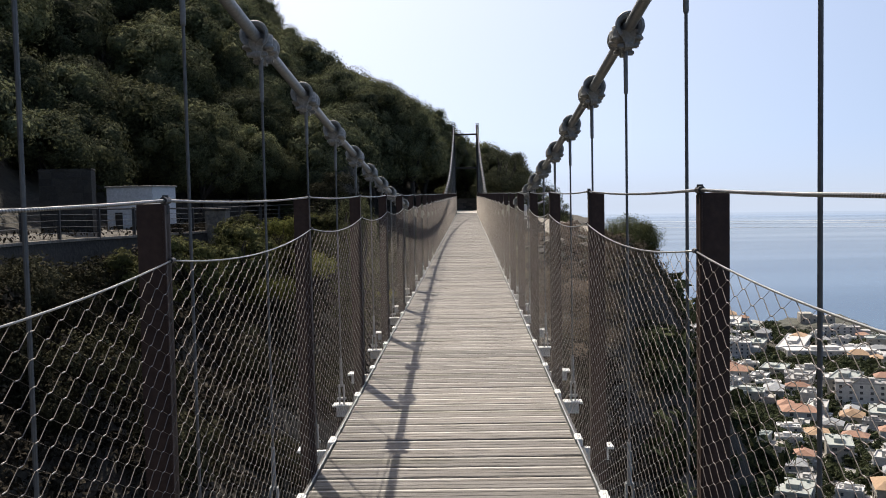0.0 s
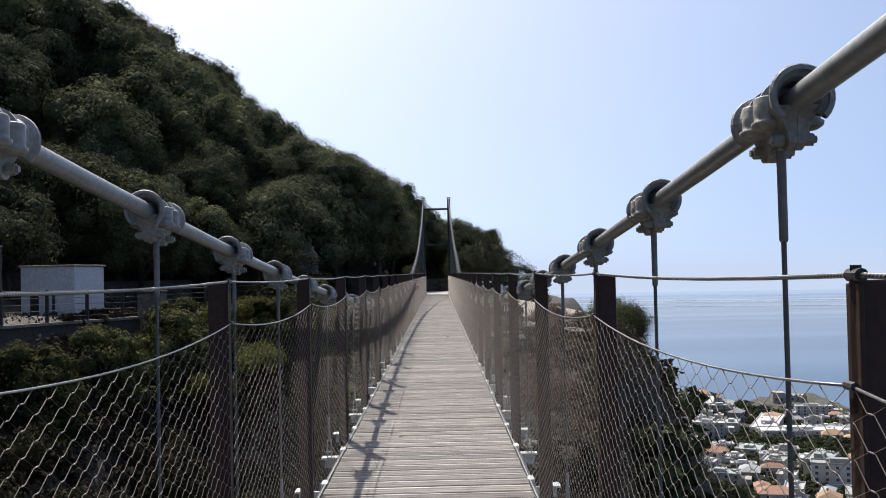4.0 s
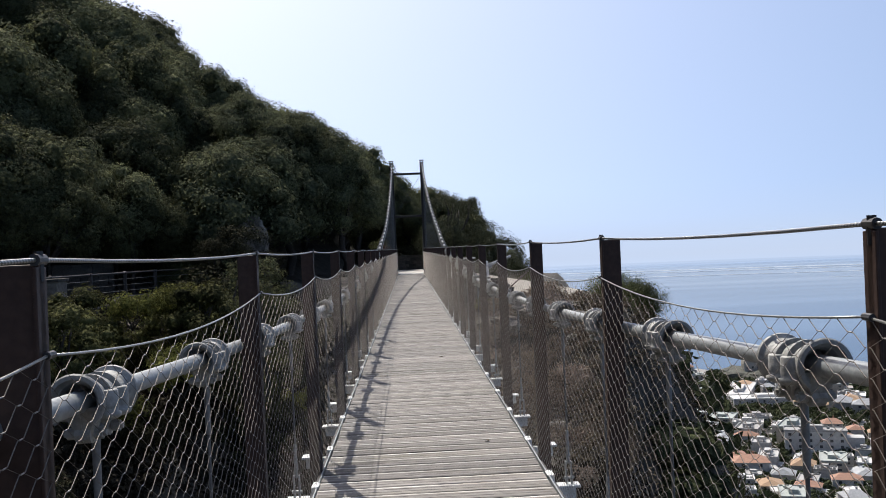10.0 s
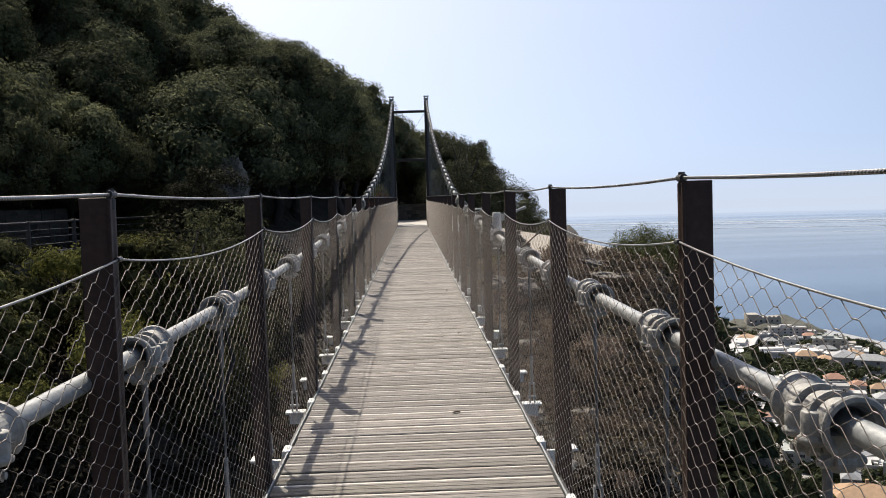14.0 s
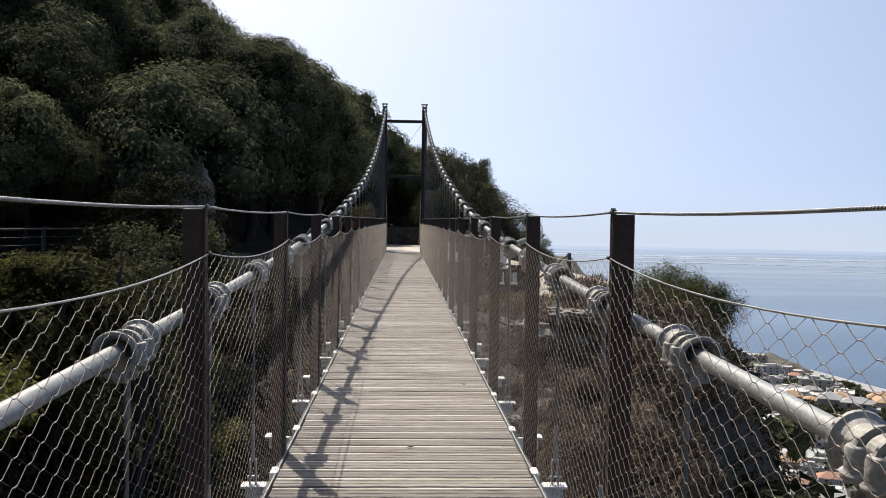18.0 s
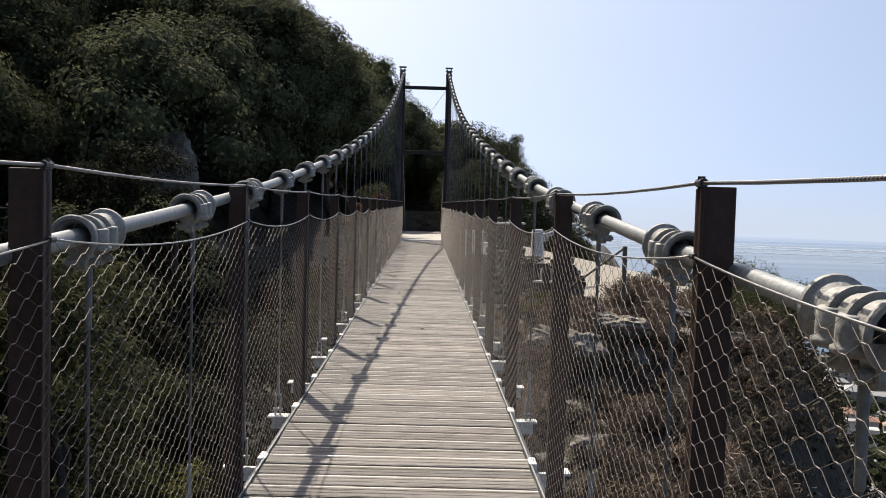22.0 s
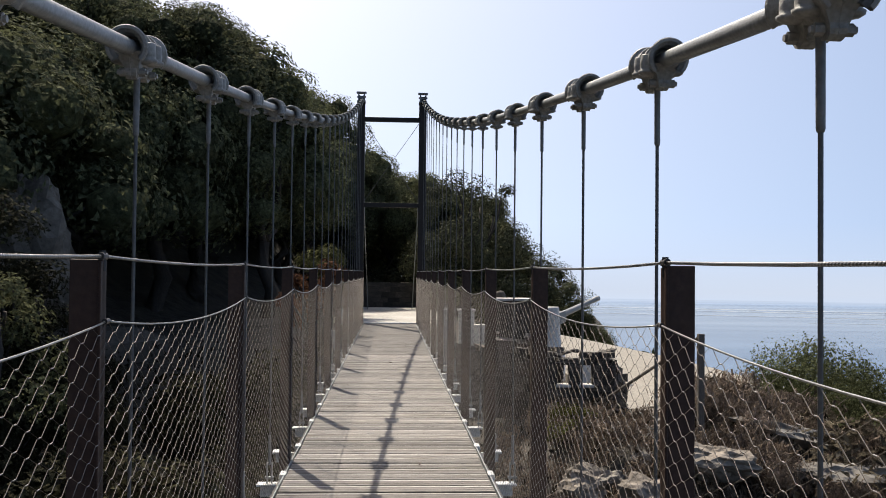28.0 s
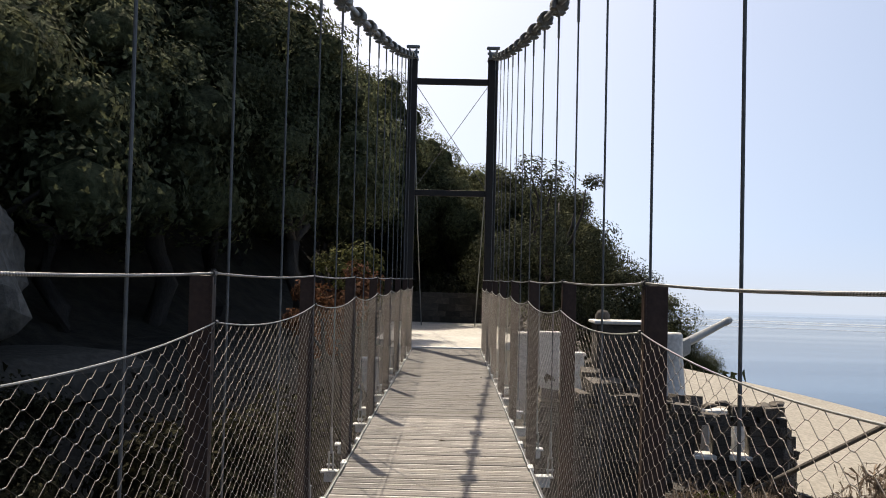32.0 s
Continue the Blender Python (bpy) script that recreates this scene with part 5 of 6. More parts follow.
# ---- gun position on the spur ----
def build_battery():
    # sloping concrete apron
    bm = bmesh.new()
    n, m = 12, 10
    rows = []
    for j in range(m + 1):
        v = j / m
        row = []
        for i in range(n + 1):
            u = i / n
            near = Vector((4.0, 50.7, -1.45)).lerp(Vector((8.2, 50.6, -1.75)), u)
            far = Vector((2.9, 57.4, -0.10)).lerp(Vector((10.3, 57.6, -1.75)), u)
            p = near.lerp(far, v)
            p.z += 0.02 * noise.noise(p * 0.8) + 0.10 * math.sin(math.pi * u) * v
            p.y += 0.25 * math.sin(u * 2.6) * (1 - v)
            row.append(bm.verts.new(p))
        rows.append(row)
    for a, b in zip(rows, rows[1:]):
        for i in range(n):
            bm.faces.new((a[i], a[i + 1], b[i + 1], b[i]))
    g = bmesh.ops.extrude_face_region(bm, geom=bm.faces[:])
    for v in [v for v in g["geom"] if isinstance(v, bmesh.types.BMVert)]:
        v.co.z -= 0.9
    bmesh.ops.recalc_face_normals(bm, faces=bm.faces)
    ob = mesh_object("gun_apron", bm, M_CONCRETE)
    tagged(ob, "wide sloping sand-coloured concrete apron of a gun position", "concrete apron", kind="structure")
    # ruined masonry lookout with two pale openings
    ruin = thing("ruined_lookout", pose(3.05, 50.35, -1.0, 0, 0, -4), "dark ruined stone lookout wall with two window openings", "ruin")
    openings = ((-0.31, -0.11, 0.32, 0.64), (0.07, 0.27, 0.32, 0.64))
    stone_courses(ruin, 1.30, 0.86, 0.26, 0.20, 0.11, 12, openings, M_RUIN, 0.55)
    for x in (-0.21, 0.17):
        bm = bmesh.new()
        box(bm, x - 0.12, x + 0.12, -0.19, 0.12, 0.285, 0.325, 0.006)
        part("sill", bm, M_PALE, ruin, "pale stone sill")
    # loose stones and the stump of a side wall that falls away down the slope
    for i in range(9):
        bm = bmesh.new()
        w = 0.085 + 0.010 * (i % 4)
        rock_mesh(bm, (0, 0, 0), (w, 0.09, 0.035), 170 + i, 0.4, 2)
        ob = part("loose_stone", bm, M_RUIN, ruin)
        ob.matrix_basis = pose(-0.60 + i * 0.15, 0.02 * (i % 3), (0.86, 0.83, 0.80, 0.84, 0.87, 0.82, 0.80, 0.85, 0.88)[i], 10 * (i % 3) - 10, 6 * (i % 2), 37 * i)
    side = thing("rubble_wall", pose(3.72, 50.55, -1.05, 0, 18, 62), "tumbled dark dry stone wall beside the ruin", "wall", "rubble walls")
    stone_courses(side, 0.9, 0.62, 0.30, 0.20, 0.12, 44, mat=M_RUIN, ragged=1.0)
    for x, y, z, turn, w, h, seed in ((1.95, 50.9, -1.10, 6, 1.9, 1.12, 41), (2.15, 51.75, -0.9, -4, 1.0, 0.95, 45), (3.1, 49.9, -1.35, -6, 1.6, 0.40, 42), (4.0, 50.1, -1.45, -20, 0.9, 0.34, 43)):
        heap = thing("rubble_wall", pose(x, y, z, 0, 3, turn), "tumbled dark dry stone wall beside the ruin", "wall", "rubble walls")
        stone_courses(heap, w, h, 0.42, 0.20, 0.12, seed, mat=M_RUIN, ragged=1.0)
    # ledge of stones in front
    ledge = thing("rubble_wall", pose(3.6, 49.3, -1.75, 0, 4, -14), "collapsed dry rubble wall on the slope", "wall")
    stone_courses(ledge, 2.6, 0.42, 0.4, 0.22, 0.13, 22, mat=M_RUIN, ragged=1.0)
    # gun
    gun = thing("coastal_gun", pose(3.12, 53.1, -0.42), "old grey coastal gun with its barrel raised over the sea", "gun")
    bm = bmesh.new()
    lathe(bm, [(-0.5, 0.28), (0.0, 0.27), (0.04, 0.205), (0.60, 0.160), (0.88, 0.152), (0.91, 0.130), (0.91, 0.0)], 20, "Z")
    part("pedestal", bm, M_PALE, gun, "whitewashed tapering column")
    aim = Vector((1.32, 1.68, 0.40)).normalized()
    q = aim.to_track_quat("Y", "Z").to_matrix().to_4x4()
    bm = bmesh.new()
    for s in (-1, 1):
        box(bm, s * 0.085 - 0.02, s * 0.085 + 0.02, 0.10, 0.42, -0.10, 0.10, 0.012)
    box(bm, -0.10, 0.10, 0.12, 0.40, -0.13, -0.085, 0.012)
    ob = part("cradle", bm, M_GUN, gun)
    ob.matrix_basis = Matrix.Translation((0, 0, 0.66)) @ q
    bm = bmesh.new()
    lathe(bm, [(0.0, 0.0), (0.0, 0.085), (0.42, 0.082), (0.50, 0.066), (1.30, 0.056), (1.90, 0.049), (1.91, 0.058), (2.06, 0.058), (2.07, 0.036), (1.8, 0.032)], 20)
    ob = part("barrel", bm, M_GUN, gun)
    ob.matrix_basis = Matrix.Translation((0, 0, 0.66)) @ q
    bm = bmesh.new()
    lathe(bm, [(2.072, 0.057), (2.076, 0.036), (2.05, 0.034)], 20)
    ob = part("muzzle", bm, M_DARKMETAL, gun, "dark muzzle ring")
    ob.matrix_basis = Matrix.Translation((0, 0, 0.66)) @ q
    blk = thing("concrete_block", pose(2.22, 52.2, -0.55), "stone block coloured dark for its shaded faces, with a thin pale capping slab", "concrete block")
    bm = bmesh.new()
    box(bm, -0.30, 0.40, -0.25, 0.25, -0.6, 1.18, 0.02)
    # dark stone colour stands for the shade on the block's near faces
    part("block", bm, M_OLDWALL, blk)
    bm = bmesh.new()
    box(bm, -0.34, 0.44, -0.29, 0.29, 1.182, 1.225, 0.012)
    part("cap", bm, M_PALE, blk, "thin pale capping slab")
    bm = bmesh.new()
    lathe(bm, [(0.0, 0.10), (0.06, 0.095), (0.11, 0.06), (0.13, 0.0)], 12, "Z", (-0.20, 0.0, 1.235))
    part("cowl", bm, M_OLDWALL, blk, "small dark domed cowl")
    for x, y, z, w in ((3.55, 52.4, -0.62, 0.34), (3.95, 52.7, -0.66, 0.24)):
        bm = bmesh.new()
        box(bm, -w / 2, w / 2, -0.12, 0.12, -0.4, 0.16, 0.02)
        ob = mesh_object("white_block", bm, M_PALE)
        ob.matrix_basis = pose(x, y, z, 0, 0, 12)
        tagged(ob, "small whitewashed block beside the gun column", "block", "white blocks by the gun")
    # timber post with a raking brace
    post = thing("fence_post", pose(4.5, 48.4, -1.5), "weathered timber post with a raking brace on the slope", "post")
    bm = bmesh.new()
    box(bm, -0.045, 0.045, -0.045, 0.045, -0.3, 1.78, 0.008)
    part("upright", bm, M_TIMBER, post)
    bm = bmesh.new()
    tube(bm, (-0.03, 0.03, 1.72), (-1.25, 1.7, 0.45), 0.026, seg=8)
    part("brace", bm, M_TIMBER, post, "dark raking brace")


build_battery()


# ---- path on the hillside, hut and fence ----
def build_hillside_path():
    bm = bmesh.new()
    rows = []
    for i in range(60):
        y = -22 + i * 1.3
        c = float(np.interp(y, FOOT_Y, FOOT_X)) + 2.1
        z = float(np.interp(y, [20, 50, 58], [0.1, -0.3, -0.1])) + 0.16
        rows.append([bm.verts.new((c + w + 0.12 * noise.noise(Vector((w, y * 0.7, 3))), y, z - (0.28 if w > 1 else 0.05 if w > 0 else 0) + 0.03 * noise.noise(Vector((w * 2, y, 0))))) for w in (-1.1, -0.4, 0.4, 1.1)])
    for a, b in zip(rows, rows[1:]):
        for i in range(3):
            bm.faces.new((a[i], a[i + 1], b[i + 1], b[i]))
    g = bmesh.ops.extrude_face_region(bm, geom=bm.faces[:])
    for v in [v for v in g["geom"] if isinstance(v, bmesh.types.BMVert)]:
        v.co.z -= 0.4
    bmesh.ops.recalc_face_normals(bm, faces=bm.faces)
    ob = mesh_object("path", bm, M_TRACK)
    tagged(ob, "narrow earth path along the wooded hillside, darkened as in shade", "path", kind="structure")
    # fence of dark posts with wires on the open side
    fence = thing("wire_fence", pose(0, 0, 0), "dark post and wire fence along the hillside path", "fence")
    tops = []
    bmp = bmesh.new()
    box(bmp, -0.05, 0.05, -0.05, 0.05, -0.3, 1.05, 0.008)
    me = bpy.data.meshes.new("post")
    bmp.to_mesh(me)
    bmp.free()
    me.materials.append(M_DARKMETAL)
    for i in range(30):
        y = -11 + i * 2.1
        x = float(np.interp(y, FOOT_Y, FOOT_X)) + 3.25
        z = max(land_at(x, y) - 0.05, -0.25)
        share("post", me, fence, pose(x, y, z))
        tops.append((x, y, z))
    for h in (0.2, 0.4, 0.6, 0.8, 1.0):
        bm = bmesh.new()
        sweep(bm, [(x, y, z + h) for x, y, z in tops], 0.009 if h < 0.95 else 0.034, 6)
        part("wire", bm, M_HANGER if h < 0.95 else M_DARKMETAL, fence)
    # low dark wall that carries the open side of the path, with a paler coping
    bm, top = bmesh.new(), bmesh.new()
    last = None
    for i in range(48):
        y = -21.55 + i * 1.45
        x = float(np.interp(y, FOOT_Y, FOOT_X)) + 3.22
        z = float(np.interp(y, [20, 50, 58], [0.1, -0.3, -0.1])) - 0.10
        w = 0.10 * noise.noise(Vector((y * 0.6, 0, 5)))
        ring = [(x, y, z), (x + 0.30, y, z), (x + 0.42 + w, y, z - 1.1), (x + 0.55 + w, y, z - 2.6), (x, y, z - 2.6)]
        cap = [(x - 0.02, y, z + 0.004), (x + 0.36, y, z + 0.004), (x + 0.36, y, z + 0.09), (x - 0.02, y, z + 0.09)]
        now = [bm.verts.new(p) for p in ring], [top.verts.new(p) for p in cap]
        if last:
            for b, a, c in zip((bm, top), last, now):
                for k in range(len(a)):
                    b.faces.new((a[k], a[(k + 1) % len(a)], c[(k + 1) % len(a)], c[k]))
        last = now
    for b in (bm, top):
        bmesh.ops.recalc_face_normals(b, faces=b.faces)
    wall = thing("retaining_wall", pose(0, 0, 0), "low dark terrace wall carrying the hillside path", "wall", kind="structure")
    part("masonry", bm, M_OLDWALL, wall)
    # pale rock here puts the sunlit line of the kerb into its colour
    part("coping", top, M_PALEROCK, wall, "coping coloured pale as a sunlit edge")
    # hut
    hut = thing("white_hut", pose(-12.75, 39.0, -0.55, 0, 0, -6), "small white rendered hut with dark low openings", "hut")
    bm = bmesh.new()
    box(bm, -1.3, 0.62, -1.1, 1.1, -0.3, 2.20, 0.02)
    part("wall", bm, M_HUT, hut)
    bm = bmesh.new()
    box(bm, -1.35, 0.68, -1.15, 1.15, 2.20, 2.26, 0.015)
    part("roof", bm, M_CONCRETE, hut)
    for x, w, z0, z1 in ((-0.80, 0.30, 0.55, 1.22), (-0.12, 0.10, 0.55, 1.30)):
        bm = bmesh.new()
        box(bm, x - w / 2, x + w / 2, -1.13, -1.085, z0, z1, 0.005)
        part("window", bm, M_DARKMETAL, hut, "dark opening")
    shed = thing("stone_shed", pose(-10.4, 40.4, -0.6), "small grey stone block beside the hut", "shed")
    bm = bmesh.new()
    box(bm, -0.42, 0.42, -0.4, 0.4, -0.3, 1.25, 0.02)
    part("wall", bm, M_RUBBLE, shed)
    bm = bmesh.new()
    box(bm, -0.47, 0.47, -0.45, 0.45, 1.25, 1.33, 0.01)
    part("roof", bm, M_OLDWALL, shed)
    wall = thing("stone_wall", pose(-14.1, 34.3, -0.2, 0, 0, 4), "dark rubble stone retaining wall beside the path", "wall")
    stone_courses(wall, 1.85, 2.5, 0.5, 0.42, 0.24, 31, mat=M_OLDWALL)
    wall = thing("stone_wall", pose(-13.3, 47.5, -0.6, 0, 0, 55), "dark rubble stone retaining wall under the trees", "wall")
    stone_courses(wall, 6.0, 1.7, 0.5, 0.5, 0.28, 32, mat=M_OLDWALL)


build_hillside_path()


# ---- the town by the sea ----
def flat_material(name, base, by_object=0.12):
    return material(name, base, 0.85, fine=0.9, coarse=0.12, vary=0.25, bump=0.1, by_object=by_object)


M_WALLS = [flat_material("town_white_render", (0.44, 0.43, 0.41)), flat_material("town_cream_render", (0.38, 0.35, 0.30)), flat_material("town_grey_render", (0.30, 0.295, 0.285))]
M_ROOFS = [flat_material("terracotta_roof", (0.33, 0.185, 0.125)), flat_material("pale_flat_roof", (0.47, 0.46, 0.44), 0.35), flat_material("grey_roof", (0.33, 0.34, 0.345)), flat_material("ochre_roof", (0.38, 0.25, 0.15)), flat_material("green_grey_roof", (0.36, 0.385, 0.36))]
M_HEAD = material("scrubby_headland", (0.075, 0.075, 0.058), 0.95, fine=0.5, coarse=0.06, vary=0.6, bump=0.8, tint=(0.040, 0.042, 0.030))
M_PANE = material("dark_window", (0.05, 0.055, 0.065), 0.25, fine=2, coarse=0.5, vary=0.2, bump=0.0)
M_TOWNLEAF = leaf_material("town_trees", (0.034, 0.044, 0.024), (0.078, 0.088, 0.044), 0.15)


def house_kind(name, w, d, floors, hip, wall, roof, cols, label, category="house"):
    """A block with storeys of windows and a hipped or flat roof."""
    h = floors * 3.0
    t = thing(name, pose(0, 0, -900), label, category, "buildings of the town")
    bm = bmesh.new()
    box(bm, -w / 2, w / 2, -d / 2, d / 2, -6, h)
    # lower wing, porch and yard wall
    box(bm, w / 2 + 0.002, w / 2 + w * 0.28, -d * 0.30, d * 0.42, -6, max(h - 3.0, 2.6))
    box(bm, -w * 0.30, w * 0.12, -d / 2 - 2.4, -d / 2 - 0.1, -6, min(2.7, h))
    box(bm, -w * 0.62, w * 0.80, -d / 2 - 4.6, -d / 2 - 4.3, -6, 1.1)
    part("wall", bm, wall, t)
    bm = bmesh.new()
    if hip:
        o, r = 0.5, min(w, d) * 0.28
        a = [bm.verts.new(p) for p in ((-w / 2 - o, -d / 2 - o, h), (w / 2 + o, -d / 2 - o, h), (w / 2 + o, d / 2 + o, h), (-w / 2 - o, d / 2 + o, h))]
        k = w / 2 - min(w, d) * 0.38
        b = [bm.verts.new((-k, 0, h + r)), bm.verts.new((k, 0, h + r))]
        for f in ((a[0], a[1], b[1], b[0]), (a[1], a[2], b[1]), (a[2], a[3], b[0], b[1]), (a[3], a[0], b[0]), (a[3], a[2], a[1], a[0])):
            bm.faces.new(f)
        box(bm, k * 0.5 - 0.4, k * 0.5 + 0.4, 0.4, 1.2, h + r * 0.5, h + r + 0.9)
    else:
        rnd = random.Random(w * 7 + d)
        box(bm, -w / 2 - 0.2, w / 2 + 0.2, -d / 2 - 0.2, d / 2 + 0.2, h, h + 0.3)
        for x0, x1, y0, y1 in ((-w / 2 - 0.2, w / 2 + 0.2, -d / 2 - 0.2, -d / 2 + 0.15), (-w / 2 - 0.2, w / 2 + 0.2, d / 2 - 0.15, d / 2 + 0.2), (-w / 2 - 0.2, -w / 2 + 0.15, -d / 2 + 0.15, d / 2 - 0.15), (w / 2 - 0.15, w / 2 + 0.2, -d / 2 + 0.15, d / 2 - 0.15)):
            box(bm, x0, x1, y0, y1, h + 0.3, h + 1.0)
        box(bm, -w / 5, w / 8, -d / 6, d / 5, h + 0.3, h + 2.6)
        for i in range(3 + floors):
            x, y, r = rnd.uniform(-w * 0.42, w * 0.42), rnd.uniform(-d * 0.36, d * 0.36), rnd.uniform(0.5, 1.3)
            box(bm, x - r, x + r, y - r * 0.7, y + r * 0.7, h + 0.3, h + 0.3 + rnd.uniform(0.5, 1.5))
    part("roof", bm, roof, t)
    for f in range(floors):
        for c in range(cols):
            x = -w / 2 + (c + 0.5) * w / cols
            bm = bmesh.new()
            box(bm, x - 0.65, x + 0.65, -d / 2 - 0.06, -d / 2 + 0.1, f * 3 + 0.9, f * 3 + 2.3)
            part("window", bm, M_PANE, t)
    for f in range(floors if cols > 2 else 1):
        for y0, y1 in ((-d * 0.3, -d * 0.12), (d * 0.12, d * 0.3)):
            bm = bmesh.new()
            box(bm, -w / 2 - 0.06, -w / 2 + 0.1, y0, y1, f * 3 + 0.9, f * 3 + 2.3)
            part("window", bm, M_PANE, t)
    return t


TOWN = [
    house_kind("house", 12, 9, 2, True, M_WALLS[0], M_ROOFS[0], 2, "white house with a terracotta hipped roof"),
    house_kind("house", 13, 10, 2, True, M_WALLS[1], M_ROOFS[3], 2, "cream house with an ochre tiled hipped roof"),
    house_kind("house", 13, 9, 2, False, M_WALLS[0], M_ROOFS[1], 2, "white house with a pale flat roof"),
    house_kind("house", 13, 10, 2, True, M_WALLS[2], M_ROOFS[2], 2, "grey house with a grey hipped roof"),
    house_kind("apartment_block", 26, 12, 4, False, M_WALLS[0], M_ROOFS[1], 6, "long white apartment block with rows of windows", "apartment block"),
    house_kind("apartment_block", 20, 13, 3, False, M_WALLS[1], M_ROOFS[4], 4, "cream apartment block with a flat roof", "apartment block"),
    house_kind("warehouse", 58, 17, 2, False, M_WALLS[0], M_ROOFS[1], 7, "long low white warehouse near the harbour", "warehouse"),
]


def build_streets():
    """Paved ground of the town, a little above the slope's foot."""
    xs, ys = np.linspace(58, 400, 60), np.linspace(190, 860, 110)
    X, Y = np.meshgrid(xs, ys)
    coast = np.interp(Y, [-300, 300, 734, 830, 1500], [420, 372, 318, 268, 40])
    X = np.minimum(X + 0.12 * (Y - 330) * (400 - X) / 340, coast - 2)
    Z = land(X, Y) + 0.25
    V = np.stack([X.ravel(), Y.ravel(), Z.ravel()], 1)
    i = np.arange(59)[None, :] + 60 * np.arange(109)[:, None]
    F = np.stack([i, i + 1, i + 61, i + 60], -1).reshape(-1, 4)
    ob = soup("pavement", V, F, flat_material("town_streets", (0.26, 0.25, 0.23), 0.0), smooth=True)
    tagged(ob, "grey streets and yards between the houses", "street", kind="structure")


def build_town():
    build_streets()
    random.seed(21)
    placed = []
    tries = 0
    while len(placed) < 345 and tries < 20000:
        tries += 1
        y = random.uniform(230, 870)
        coast = float(np.interp(y, [-300, 300, 734, 830, 1500], [420, 372, 318, 268, 40]))
        foot = 64 + 0.16 * (y - 330)
        x = random.uniform(max(foot, 62), coast - 14)
        far = (coast - x) < 110
        # belts of trees run between the quarters
        if math.sin(0.045 * x + 1.3 * math.sin(0.021 * y)) + math.sin(0.031 * y + 0.02 * x) < -0.75:
            continue
        if random.random() > float(np.interp(y + 0.9 * (x - 120), [420, 700], [0.06, 1.0])):
            continue
        k = random.choices(range(7), (1.1, 1.0, 4.6, 1.8, 2.2 if far else 1.2, 3.0, 1.6 if far else 0.2))[0]
        size = random.uniform(0.75, 1.2)
        rad = (10, 9.5, 11, 11, 18, 15, 31)[k] * size
        if any((x - a) ** 2 + (y - b) ** 2 < (rad + r) ** 2 * 0.50 for a, b, r in placed):
            continue
        placed.append((x, y, rad))
        turn = random.choice((-22, -14, 62, 70)) + random.uniform(-9, 9)
        o = copy_thing(TOWN[k], pose(x, y, land_at(x, y) + 0.4, 0, 0, turn))
        o.scale = (size * random.uniform(0.8, 1.25), size * random.uniform(0.8, 1.25), size * random.uniform(0.75, 1.1))
    for k in TOWN:
        drop_kind(k)
    # trees between the houses
    rng = np.random.default_rng(3)
    Vs, Fs, at = [], [], 0
    for i in range(2900):
        y = rng.uniform(200, 820)
        x = rng.uniform(60 + 0.16 * (y - 200), 340)
        if min((x - a) ** 2 + (y - b) ** 2 - (r * 0.75) ** 2 for a, b, r in placed) < 0:
            continue
        V, F, cs = leaf_cloud(rng, 5, 20, (3.0, 3.0, 2.2), 1.8, 1.0, simple=True)
        V = V + np.array((x, y, land_at(x, y) + 2.6))
        Vs.append(V)
        Fs.append(F + at)
        at += len(V)
    for i in range(2000):
        y = rng.uniform(180, 640)
        x = rng.uniform(55, 300)
        if y + 0.9 * (x - 120) > rng.uniform(470, 800):
            continue
        if min((x - a) ** 2 + (y - b) ** 2 - (r * 0.7) ** 2 for a, b, r in placed) < 0:
            continue
        V, F, cs = leaf_cloud(rng, 6, 24, (3.2, 3.2, 2.0), 1.9, 0.8, simple=True)
        Vs.append(V + np.array((x, y, land_at(x, y) + 2.2)))
        Fs.append(F + at)
        at += len(V)
    # scrub on the steep slope under the spur
    for i in range(1500):
        y = rng.uniform(10, 420)
        e = float(np.interp(y, EDGE_Y, EDGE_X))
        x = e + rng.uniform(0.1, 1) * (52 + 0.1 * y)
        V, F, cs = leaf_cloud(rng, 4, 20, (1.5, 1.5, 0.9), 1.0, 0.45, simple=True)
        V = V + np.array((x, y, land_at(x, y) + 0.9))
        Vs.append(V)
        Fs.append(F + at)
        at += len(V)
    for i in range(900):
        y = rng.uniform(-45, 110)
        e = float(np.interp(y, EDGE_Y, EDGE_X))
        x = e + 2 + 46 * rng.uniform(0, 1) ** 1.3
        V, F, cs = leaf_cloud(rng, 3, 18, (1.2, 1.2, 0.7), 0.8, 0.40, simple=True)
        Vs.append(V + np.array((x, y, land_at(x, y) + 0.6)))
        Fs.append(F + at)
        at += len(V)
    ob = soup("town_greenery", np.concatenate(Vs), np.concatenate(Fs), M_TOWNLEAF)
    tagged(ob, "trees and scrub between the town and the mountain", "trees", kind="stuff")
    # rocky headland at the far end, an old fort on it
    bm = bmesh.new()
    rock_mesh(bm, (0, 0, 0), (40, 46, 13), 201, 0.30, 4)
    ob = mesh_object("headland", bm, M_HEAD)
    ob.location = (300, 800, SEA_Z + 1)
    tagged(ob, "dark scrubby headland jutting into the sea", "headland", kind="structure")
    fort = thing("fort", pose(288, 792, SEA_Z + 10, 0, 0, -8) @ Matrix.Scale(0.62, 4), "old pale stone fort on the headland", "fort")
    bm = bmesh.new()
    box(bm, -24, 20, -9, 9, -8, 9, 0.3)
    box(bm, -24, -8, -10.5, 10.5, -8, 13, 0.3)
    part("wall", bm, M_WALLS[1], fort)
    for i in range(6):
        bm = bmesh.new()
        box(bm, -21 + i * 7, -18.6 + i * 7, -10.7 if i < 2 else -9.2, -8.5, 2.5, 5.5)
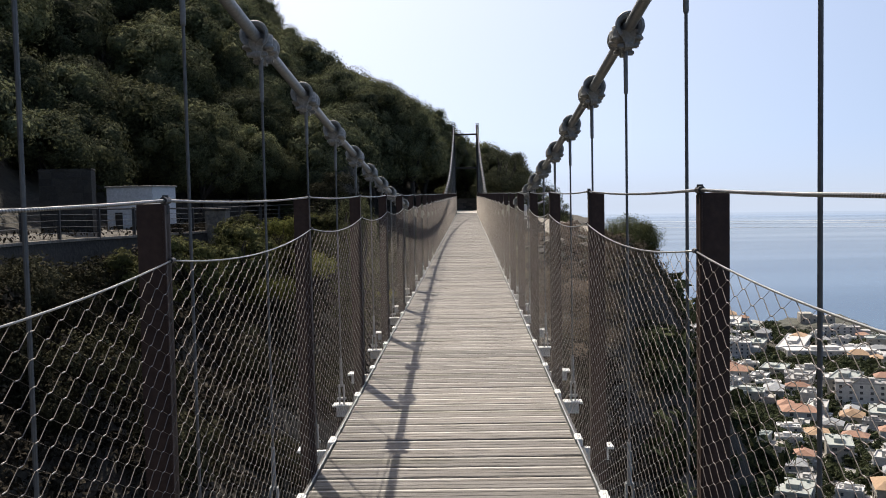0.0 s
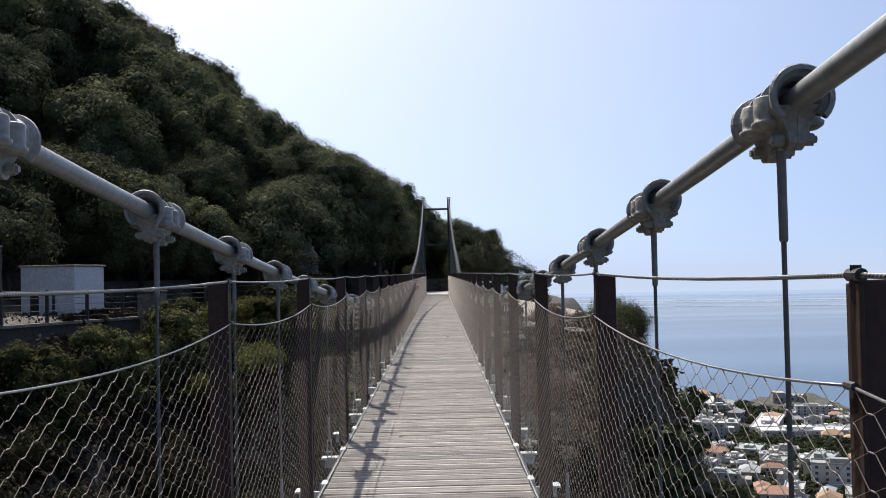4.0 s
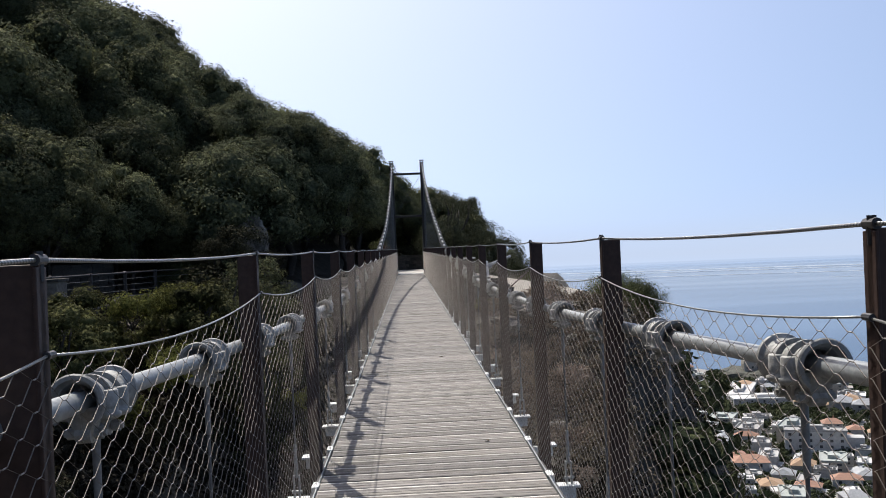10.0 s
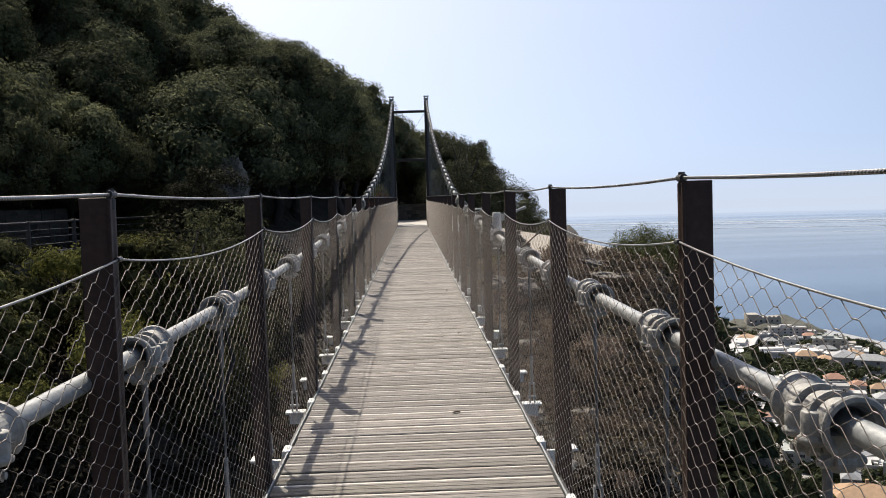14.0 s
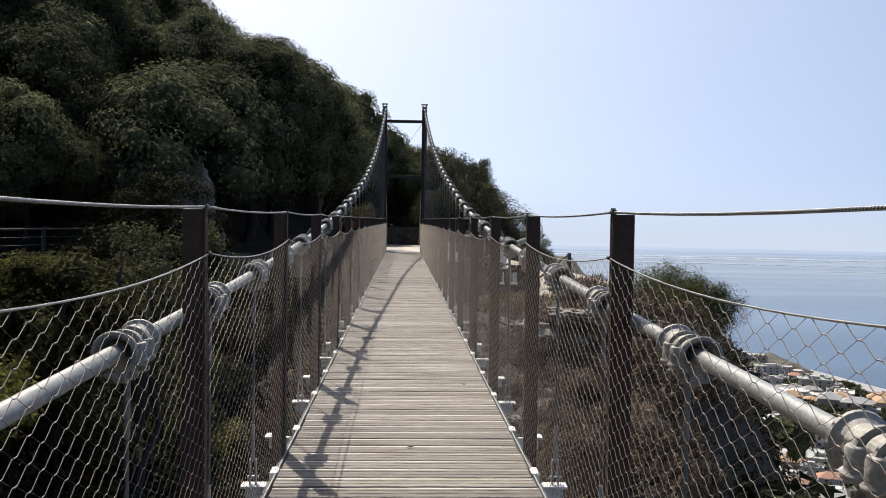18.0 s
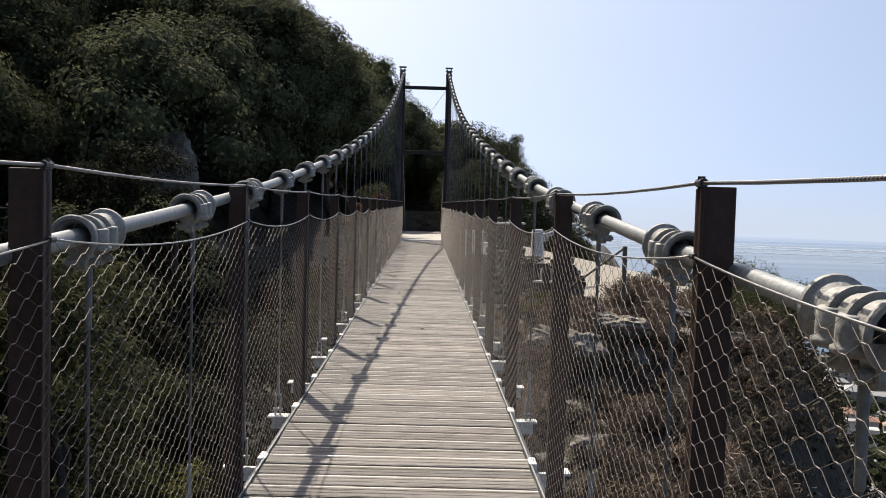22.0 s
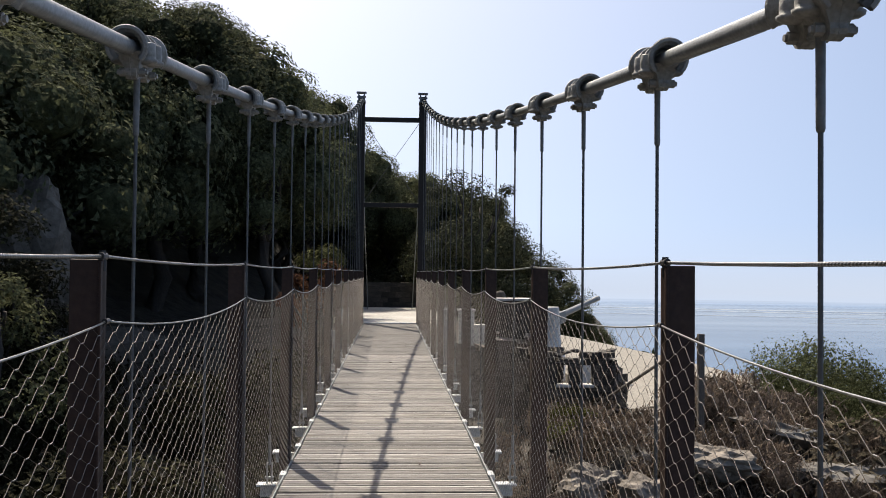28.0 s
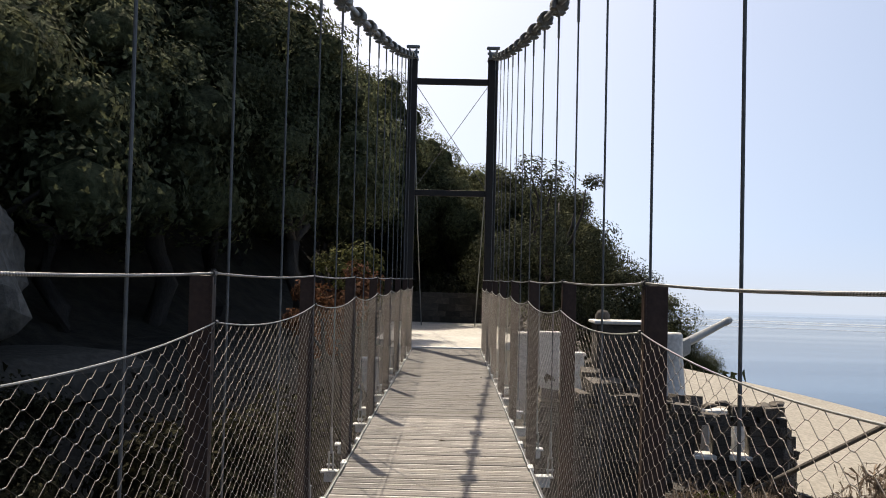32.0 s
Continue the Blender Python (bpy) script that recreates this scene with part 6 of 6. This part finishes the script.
        part("window", bm, M_PANE, fort)
    bm = bmesh.new()
    for i in range(5):
        box(bm, -7.5 + i * 5.6, -4.2 + i * 5.6, -9, -8, 9, 10.4)
    part("parapet", bm, M_WALLS[1], fort)
    for x, y, length, turn in ((352, 640, 95, 96), (392, 575, 60, 12), (376, 505, 70, 86)):
        bm = bmesh.new()
        box(bm, -length / 2, length / 2, -4, 4, -8, 2.6, 0.3)
        ob = mesh_object("harbour_mole", bm, M_ROOFS[2])
        ob.matrix_basis = pose(x, y, SEA_Z, 0, 0, turn)
        tagged(ob, "grey harbour mole reaching into the sea", "harbour wall", kind="structure")
    bm = bmesh.new()
    box(bm, -70, 70, -9, 9, -8, 3.5, 0.3)
    ob = mesh_object("harbour_mole", bm, M_ROOFS[2])
    ob.matrix_basis = pose(342, 720, SEA_Z, 0, 0, 100)
    tagged(ob, "long grey harbour mole at the edge of the town", "harbour wall", kind="structure")


build_town()


# ---- deck boards, one by one ----
def build_planks():
    meshes = [plank_mesh(i) for i in range(6)]
    rnd = random.Random(8)
    pitch = 0.149
    n = int((DECK_B - DECK_A) / pitch)
    first = int((3.2 - DECK_A) / pitch)
    rest = []
    for i in range(n):
        y = DECK_A + (i + 0.5) * pitch
        m = pose(rnd.uniform(-0.004, 0.004), y + rnd.uniform(-0.0012, 0.0012), rnd.uniform(-0.002, 0.0015), rnd.uniform(-0.5, 0.5), 0, rnd.uniform(-0.12, 0.12))
        me = rnd.choice(meshes)
        if first <= i < first + 300:
            share("plank", me, DECK, m)
        else:
            rest.append((me, m))
    V, F, at = [], [], 0
    for me, m in rest:
        co = [m @ v.co for v in me.vertices]
        V += [tuple(c) for c in co]
        F += [tuple(at + k for k in p.vertices) for p in me.polygons]
        at += len(co)
    ob = soup("more_planks", V, F, M_PLANK, DECK, "further weathered deck boards")
    ob["kind"] = "stuff"


build_planks()


# ---- dry leaves lying on the boards ----
def build_leaf_litter():
    rnd = random.Random(17)
    mat = material("dry_leaf", (0.075, 0.05, 0.03), 0.8, fine=60, coarse=8, vary=0.3, bump=0.2, by_object=0.3)
    bm = bmesh.new()
    ring = [(0.0, -0.022, 0.001), (0.009, -0.010, 0.006), (0.011, 0.004, 0.008), (0.0, 0.024, 0.003), (-0.010, 0.006, 0.009), (-0.008, -0.010, 0.005)]
    top = [bm.verts.new(p) for p in ring]
    low = [bm.verts.new((x, y, z - 0.001)) for x, y, z in ring]
    mid, base = bm.verts.new((0, 0, 0.002)), bm.verts.new((0, 0, 0.001))
    for i in range(6):
        j = (i + 1) % 6
        bm.faces.new((top[i], top[j], mid))
        bm.faces.new((low[j], low[i], base))
        bm.faces.new((top[j], top[i], low[i], low[j]))
    first = mesh_object("dry_leaf", bm, mat)
    tagged(first, "small curled dry brown leaf on the deck boards", "leaf", "dry leaves on the deck")
    for i in range(16):
        m = pose(rnd.uniform(-0.45, 0.45), rnd.uniform(12, 55), 0.003, 0, rnd.uniform(-8, 8), rnd.uniform(0, 360)) @ Matrix.Scale(rnd.uniform(0.6, 1.2), 4)
        if i == 0:
            first.matrix_basis = m
        else:
            copy_thing(first, m)


build_leaf_litter()
